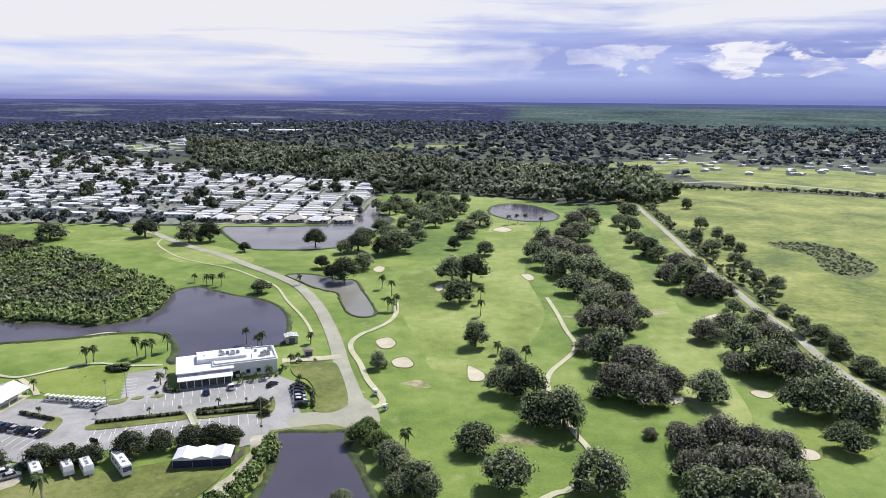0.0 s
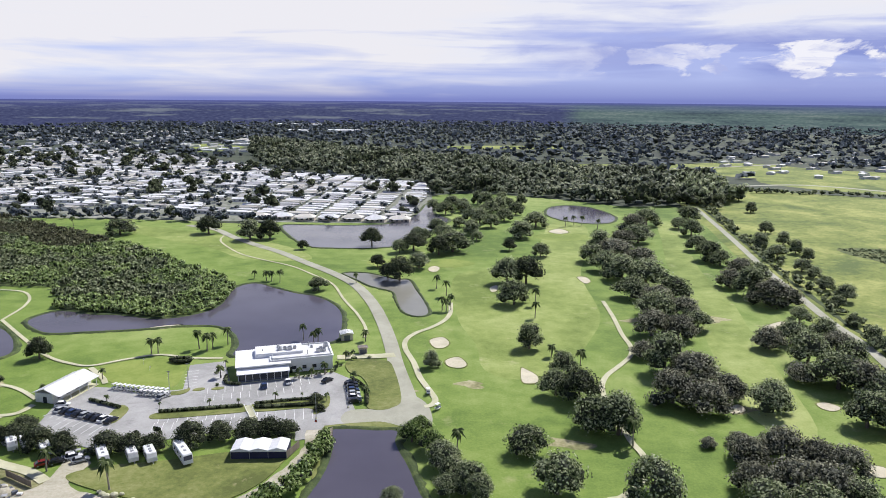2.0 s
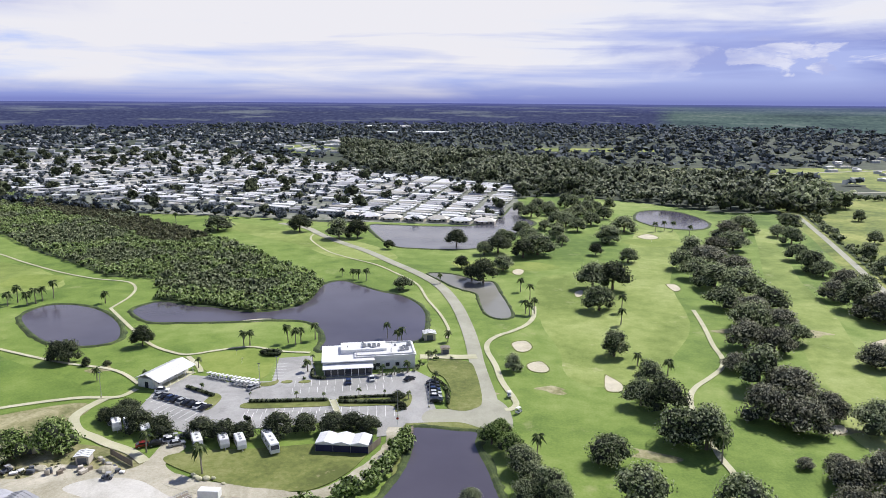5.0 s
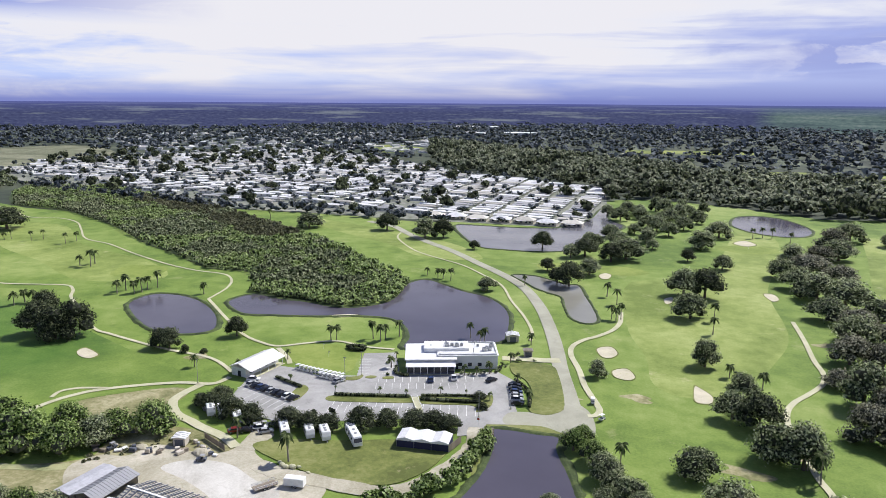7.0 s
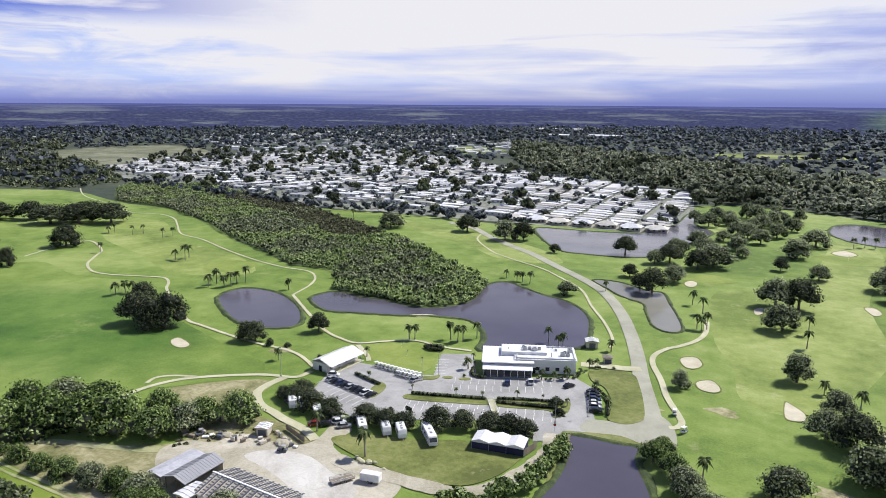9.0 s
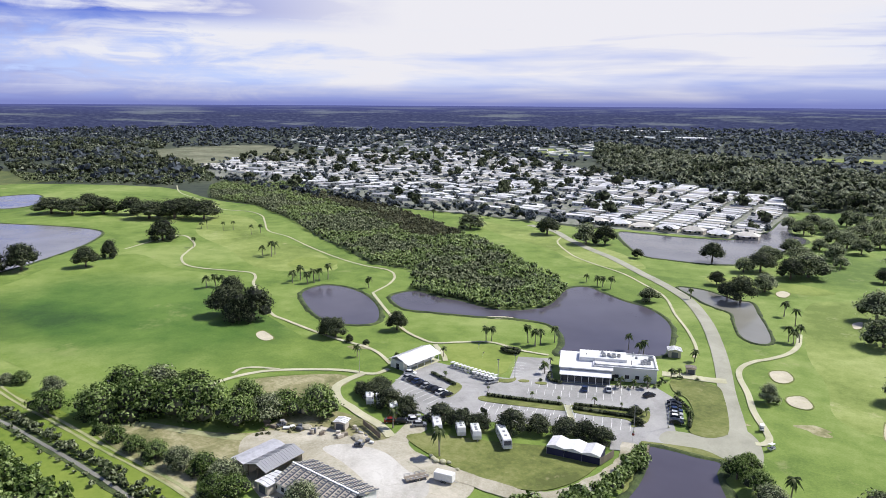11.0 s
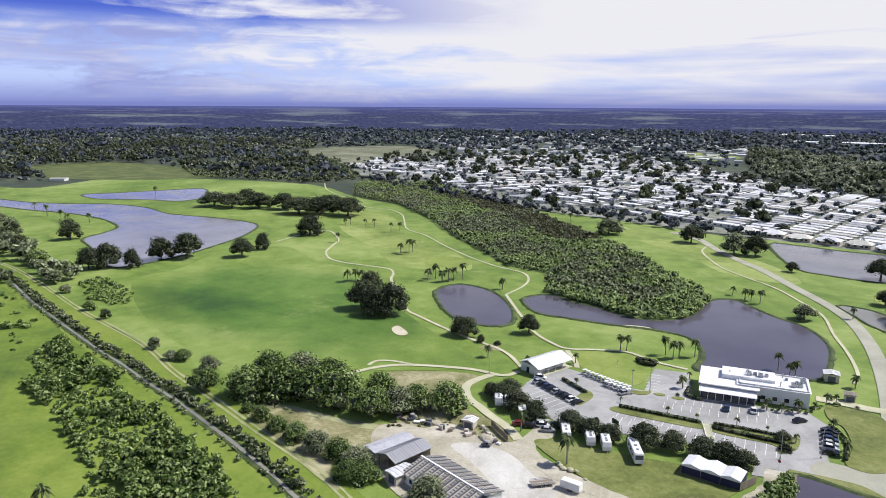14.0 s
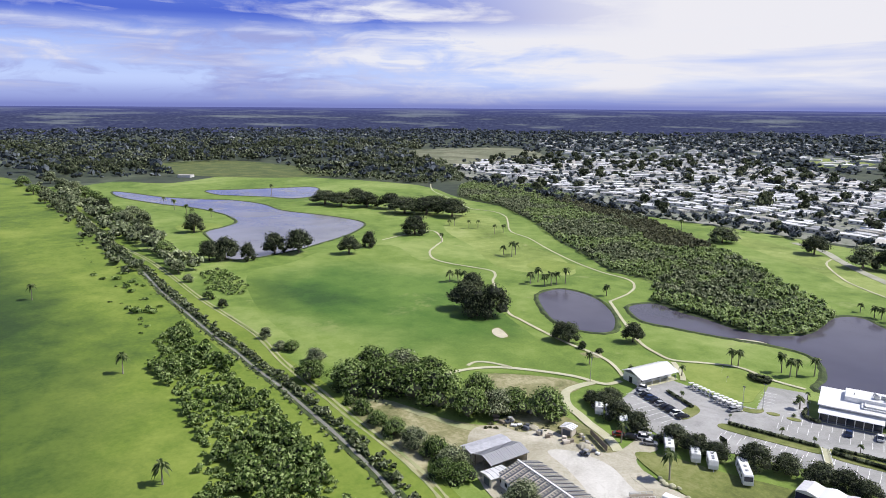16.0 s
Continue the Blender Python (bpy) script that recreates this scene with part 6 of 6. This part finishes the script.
def boat():
    """An open boat on its trailer."""
    root = thing("boat", "white open boat parked on a trailer under trees", "boat", "boats beside the campers")
    bm = bmesh.new()
    rows = []
    for x, w, z in ((-2.6, 0.95, 0.62), (-1.0, 1.05, 0.58), (0.8, 0.95, 0.60), (2.0, 0.55, 0.72), (2.8, 0.06, 0.95)):
        rows.append([bm.verts.new(p) for p in ((x, -w, z + 0.62), (x, -w * 0.7, z + 0.1), (x, 0, z - 0.08), (x, w * 0.7, z + 0.1), (x, w, z + 0.62))])
    for a, b in zip(rows, rows[1:]):
        for k in range(4):
            bm.faces.new((a[k], a[k + 1], b[k + 1], b[k]))
    bm.faces.new(rows[0])
    bmesh.ops.solidify(bm, geom=bm.faces[:], thickness=0.06)
    part("hull", bm, WALL_WHITE, root)
    part("deck", boxed(-2.4, 1.6, -0.75, 0.75, 0.80, 0.86), ROOF_GREY, root)
    part("console", boxed(-0.5, 0.3, -0.35, 0.35, 0.86, 1.7, 0.06), WALL_WHITE, root)
    part("outboard", boxed(-3.0, -2.6, -0.2, 0.2, 0.7, 1.7, 0.08), WALL_DARK, root)
    part("trailer", boxed(-2.4, 3.6, -0.06, 0.06, 0.36, 0.46), METAL, root)
    wheels(root, ((-0.8, -0.9), (-0.8, 0.9)), 0.3, 0.2)
    return root


hull = boat()
for x, y, a in ((-117.6, 164.6, -50), (-134.6, 166.4, -46), (-114.6, 165.2, -50)):
    copy_thing(hull, pose(x, y, 0.36, 0, 0, a))
discard([hull])


def utility_cart():
    root = thing("utility_cart", "small dark utility cart standing in the yard", "cart", "carts in the yard")
    part("body", prism(bmesh.new(), [(-1.4, 0.35), (1.3, 0.35), (1.4, 0.7), (0.9, 0.95), (0.3, 0.6), (-0.1, 0.6), (-0.1, 0.9), (-1.4, 0.9)], -0.65, 0.65, "y", 0.04), WALL_DARK, root)
    part("seat", boxed(-0.1, 0.35, -0.55, 0.55, 0.6, 1.0, 0.05), RUBBER, root)
    part("roof", boxed(-0.3, 1.0, -0.6, 0.6, 1.75, 1.82, 0.03), ROOF_GREY, root)
    for x in (-0.22, 0.9):
        for y in (-0.55, 0.55):
            part("post", boxed(x - 0.03, x + 0.03, y - 0.03, y + 0.03, 0.9, 1.76), METAL, root)
    wheels(root, ((-0.9, -0.6), (-0.9, 0.6), (0.9, -0.6), (0.9, 0.6)), 0.3, 0.22)
    return root


tool = utility_cart()
for x, y, a in ((-116.0, 140.4, 20), (-143.5, 137.6, 70), (-111.6, 163.0, 30), (-113.4, 161.2, 35), (-109.9, 164.8, 30)):
    copy_thing(tool, pose(x, y, 0.33, 0, 0, a))
discard([tool])


def soil_mound(x, y, wide, tall, seed):
    v, f = blob(np.random.default_rng(seed), (0, 0, 0), (wide, wide * 0.75, tall), 3, 0.10)
    ob = array_mesh("soil_mound", v.tolist(), f, GRAVEL)
    ob.location = (x, y, 0.3)
    tagged(ob, "low heap of grey-brown soil in the yard", "heap", "heaps in the yard")


soil_mound(-119.0, 144.0, 2.6, 1.1, 171)
soil_mound(-136.5, 141.0, 2.0, 0.7, 172)
pts, rng = strung([(-146, 131), (-141, 138), (-133, 144.5), (-126, 146)], 1.1, 173, 1.3)
strew("brush_debris", "cut branches and debris heaped along the yard's edge", "debris", pts, rng.uniform(0.9, 2.2, len(pts)), BROWN_LEAF, 174, 3, 16, 0.2, 0.5)


# ---------------------------------------------------------------- lot details
def stalls(root, x, y, turn, count, step=2.75, deep=5.2):
    """A row of painted stall lines."""
    c, n = math.cos(radians(turn)), math.sin(radians(turn))
    me = None
    for k in range(count):
        ob = part("stall_line", boxed(-0.08, 0.08, 0, deep, 0, 0.012), LINE, root) if me is None else new("stall_line", me)
        me = ob.data
        ob.parent = root
        ob.matrix_basis = pose(x + c * step * k, y + n * step * k, 0.328, 0, 0, turn)


lot = bpy.data.objects["parking_lot"]
stalls(lot, -93.5, 205.2, 20.6, 13)
stalls(lot, -99.0, 178.5, 15.5, 10)
stalls(lot, -70.5, 186.6, 15.5, 7)
stalls(lot, -99.5, 183.2, 15.5, 9, deep=4.6)
stalls(lot, -72.0, 191.6, 15.5, 6, deep=4.2)
stalls(lot, -92.0, 199.6, 20.6, 12, deep=4.6)
stalls(lot, -99.9, 211.4, 110, 6, deep=4.4)
stalls(lot, -91.4, 214.4, 110, 6, deep=4.4)
stalls(lot, -136.0, 184.5, -16, 9)
stalls(lot, -129.0, 176.5, -8, 8)


def hedge(points, tall, wide, seed, label):
    """A clipped hedge: an uneven body with sprays on its skin."""
    rng = np.random.default_rng(seed)
    p, _ = strung(points, 0.7, seed, 0.05)
    verts, faces = [], []
    for x, y in p:
        v, f = blob(rng, (x, y, tall * 0.5), (wide * 0.62, wide * 0.62, tall * 0.55), 1, 0.12)
        k = len(verts)
        verts += v.tolist()
        faces += [[i + k for i in q] for q in f]
        v, f = leaf_cards(rng, (x, y, tall * 0.5), (wide * 0.6, wide * 0.6, tall * 0.55), 7, 0.3)
        k = len(verts)
        verts += [tuple(q) for q in v]
        faces += [[i + k for i in q] for q in f]
    ob = array_mesh("hedge", verts, faces, DARK_LEAF)
    ob.location.z = 0.4
    return tagged(ob, label, "hedge", "hedges of the parking lot")


hedge([(-102, 190.5), (-91, 193.5), (-79, 197)], 1.0, 1.3, 131, "long clipped dark hedge on a lot island")
hedge([(-74, 196.5), (-64, 198.6), (-56, 200.5)], 1.0, 1.5, 132, "clipped dark hedge on a lot island")
hedge([(-75, 199.3), (-64, 203.0), (-58, 204.8)], 0.9, 1.0, 133, "low clipped hedge facing the clubhouse")
hedge([(-128, 196.5), (-121, 194.0), (-115.5, 192.0)], 1.0, 1.2, 134, "clipped dark hedge between parked cars")
hedge([(-86, 213.4), (-90.5, 214.0), (-92.8, 220)], 1.1, 1.2, 135, "hedge at the clubhouse corner")
hedge([(-49.5, 222.5), (-43.0, 214.5), (-40.2, 202.5)], 0.9, 1.0, 136, "hedge along the lot's outer kerb")
hedge([(-118.5, 232.0), (-116.0, 234.2), (-112.5, 234.0), (-111.5, 231.5), (-115, 230.2), (-118.3, 231.8)], 1.3, 1.6, 137, "round dark planting bed by the putting green")
pts, rng = strung([(-46.5, 180), (-46.8, 168), (-48.5, 158), (-52, 149), (-58, 140), (-66, 135)], 1.5, 138, 0.9)
strew("hedge_row", "tall dense hedge between driveway and pond", "hedge", pts, rng.uniform(4.2, 6.0, len(pts)), THICKET_LEAF, 139, 4, 40, 0.09, 0.85)
pts, rng = strung([(-72, 214.6), (-66, 217.2), (-60, 221.5)], 2.0, 140, 0.5)
pts2, _ = strung([(-68, 221.5), (-62, 224.6), (-58, 229), (-56, 234)], 2.0, 141, 0.6)
pts = np.concatenate([pts2, [(-97, 222), (-95, 226), (-93, 212), (-52, 240), (-55, 244), (-47, 243)]])
strew("shrub_bed", "rounded shrubs in beds round the clubhouse", "shrubs", pts, rng.uniform(1.4, 2.6, len(pts)), OAK_LEAF, 142, 3, 20, 0.16, 0.8)
pts, rng = scatter([(-112, 172), (-80, 182), (-78, 186), (-100, 178), (-113, 176)], 5.5, 143)
strew("shrub_bed", "ragged shrubs along the lot's low side", "shrubs", pts, rng.uniform(1.8, 3.4, len(pts)), DARK_LEAF, 144, 3, 18, 0.16, 0.9)

garden = palm("palm_tree", 57, "young palm in a bed by the clubhouse", 3.6, 16, 1.6)
for k, (x, y) in enumerate(((-67.5, 221.0), (-63.5, 222.8), (-59.5, 225.5), (-56.5, 231.5), (-55.0, 238.5), (-53.0, 242.0), (-94.5, 219.0), (-96.5, 228.5), (-48.0, 219.5), (-42.0, 209.0), (-41.2, 206.0), (-53.5, 204.0), (-134.0, 213.5), (-146.5, 200.5), (-122.0, 195.5), (-104.0, 194.0), (-89.0, 196.5), (-80.5, 198.8), (-70.0, 203.0), (-62.0, 205.5))):
    tall = (1.0, 0.8, 1.15, 0.7)[k % 4] * (1.0 if k < 14 else 0.62)
    copy_thing(garden, Matrix.LocRotScale((x, y, 0.4), Euler((0, 0, k * 1.7)), Vector((tall, tall, tall))))["group"] = "young palms round the clubhouse"
discard([garden])

bridge = thing("footbridge", "short pale concrete footbridge with low white rails", "footbridge")
part("deck", boxed(-1.0, 1.0, -5.2, 5.2, 0.2, 0.42), PATH, bridge)
for x in (-1.05, 0.95):
    part("rail", boxed(x, x + 0.1, -5.2, 5.2, 0.95, 1.05), WALL_WHITE, bridge)
    for y in (-5, -2.5, 0, 2.5, 5):
        part("post", boxed(x, x + 0.1, y - 0.06, y + 0.06, 0.42, 0.96), WALL_WHITE, bridge)
bridge.matrix_world = pose(-74.6, 193.0, 0.2, 0, 0, 30)


def road_sign(x, y):
    root = thing("road_sign", "red eight-sided road sign on a thin post", "sign")
    part("post", tube(bmesh.new(), 0, 0, 0, 2.1, 0.04, sides=6), METAL, root)
    bm = tube(bmesh.new(), 0, 0, -0.02, 0.02, 0.42, sides=8)
    bmesh.ops.rotate(bm, cent=(0, 0, 0), matrix=Matrix.Rotation(math.pi / 2, 3, "X"), verts=bm.verts[:])
    bmesh.ops.translate(bm, vec=(0, -0.06, 2.2), verts=bm.verts[:])
    part("plate", bm, PAINTS[4], root, "red plate")
    root.matrix_world = pose(x, y, 0.33, 0, 0, 14)


road_sign(-52.0, 185.2)
landing = thing("landing", "low grey timber landing at the pond's corner", "landing")
for k in range(7):
    part("plank", boxed(-0.9, 0.9, k * 1.5, k * 1.5 + 1.42, 0.42, 0.52), TIMBER, landing)
    for x in (-0.85, 0.85):
        part("pile", tube(bmesh.new(), x, k * 1.5 + 0.7, 0.05, 1.0, 0.11, sides=7), TIMBER, landing)
landing.matrix_world = pose(-45.6, 175.2, 0, 0, 0, 14)


def light_pole(x, y, tall=8.5, name="street_lamp", label="tall thin lamp post in the parking lot"):
    root = thing(name, label, "lamp post", "lamp posts")
    part("base", tube(bmesh.new(), 0, 0, 0, 0.5, 0.28), PATH, root)
    part("pole", tube(bmesh.new(), 0, 0, 0.5, tall, 0.1, 0.07), METAL, root)
    part("lamp_head", boxed(-0.5, 0.5, -0.16, 0.16, tall, tall + 0.18, 0.03), WALL_DARK, root)
    root.matrix_world = pose(x, y, 0.35)


for x, y in ((-45.6, 199.5), (-104.5, 202.0), (-101.5, 209.0), (-53.5, 191.0), (-150.8, 183.5), (-198.6, 118.0)):
    light_pole(x, y)


def boulder(x, y, s, seed):
    v, f = blob(np.random.default_rng(seed), (0, 0, s * 0.35), (s, s * 0.8, s * 0.6), 2, 0.1)
    ob = array_mesh("boulder", v.tolist(), f, PATH)
    ob.location = (x, y, 0.3)
    tagged(ob, "pale boulder at the lawn's edge", "boulder", "boulders by the palm")


for k, (x, y, s) in enumerate(((-94.5, 145.6, 0.9), (-93.0, 144.8, 1.0), (-91.3, 145.4, 1.1), (-89.8, 146.2, 0.7), (-95.8, 146.6, 0.7), (-86.0, 144.4, 0.6))):
    boulder(x, y, s, 150 + k)


def flagstick(x, y):
    root = thing("flagstick", "thin golf flagstick with a small pale flag", "flag", "flagsticks on the greens")
    part("stick", tube(bmesh.new(), 0, 0, 0, 2.3, 0.03, sides=6), WALL_WHITE, root)
    part("flag", boxed(0.03, 0.55, -0.015, 0.015, 1.9, 2.3), ROOF_CREAM, root)
    root.matrix_world = pose(x, y, 0.24)


for x, y in ((-121, 221), (-127, 228), (-112, 216), (45, 492), (-545, 180), (-60, 396)):
    flagstick(x, y)


def panel_fence(a, b, count, tall=1.8):
    root = thing("fence", "dark board fence round the yard bins", "fence")
    a, b = Vector((*a, 0)), Vector((*b, 0))
    turn = math.atan2(b.y - a.y, b.x - a.x)
    step = (b - a).length / count
    me = None
    for k in range(count):
        ob = part("panel", boxed(0.04, step - 0.04, -0.04, 0.04, 0.05, tall), TIMBER, root) if me is None else new("panel", me)
        me = ob.data
        ob.parent = root
        p = a + (b - a) * (k / count)
        ob.matrix_basis = Matrix.Translation(p) @ Matrix.Rotation(turn, 4, "Z")
    root.location.z = 0.3


panel_fence((-123.5, 151.5), (-113.5, 147.0), 7)
panel_fence((-55.2, 166.8), (-53.6, 173.5), 4, 2.2)


def junk(name, label, x, y, turn, l, w, h, mat):
    root = thing(name, label, name.replace("_", " "), "clutter in the yard")
    part("load", boxed(-l / 2, l / 2, -w / 2, w / 2, 0.12, h, min(l, w, h) * 0.12), mat, root)
    part("pallet", boxed(-l / 2 - 0.1, l / 2 + 0.1, -w / 2 - 0.1, w / 2 + 0.1, 0, 0.12), TIMBER, root)
    root.matrix_world = pose(x, y, 0.3, 0, 0, turn)


rng = random.Random(161)
for k in range(16):
    s = k / 15
    junk("crate", ("weathered pale crate in the yard", "dark crate in the yard")[k % 2], -149 + 26 * s + rng.uniform(-1.5, 1.5), 137 + 6 * s + rng.uniform(-2, 2), rng.uniform(0, 90), rng.uniform(0.8, 2.2), rng.uniform(0.7, 1.4), rng.uniform(0.5, 1.5), rng.choice((WALL_TAN, WALL_DARK, ROOF_WHITE, TIMBER, METAL)))
for k in range(8):
    junk("crate", "crate beside the fence", -124 + 1.4 * k + rng.uniform(-0.5, 0.5), 149 - 0.6 * k + rng.uniform(-1.6, -0.6), rng.uniform(0, 90), rng.uniform(0.7, 1.5), rng.uniform(0.6, 1.1), rng.uniform(0.5, 1.3), rng.choice((WALL_TAN, WALL_DARK, ROOF_WHITE, METAL)))
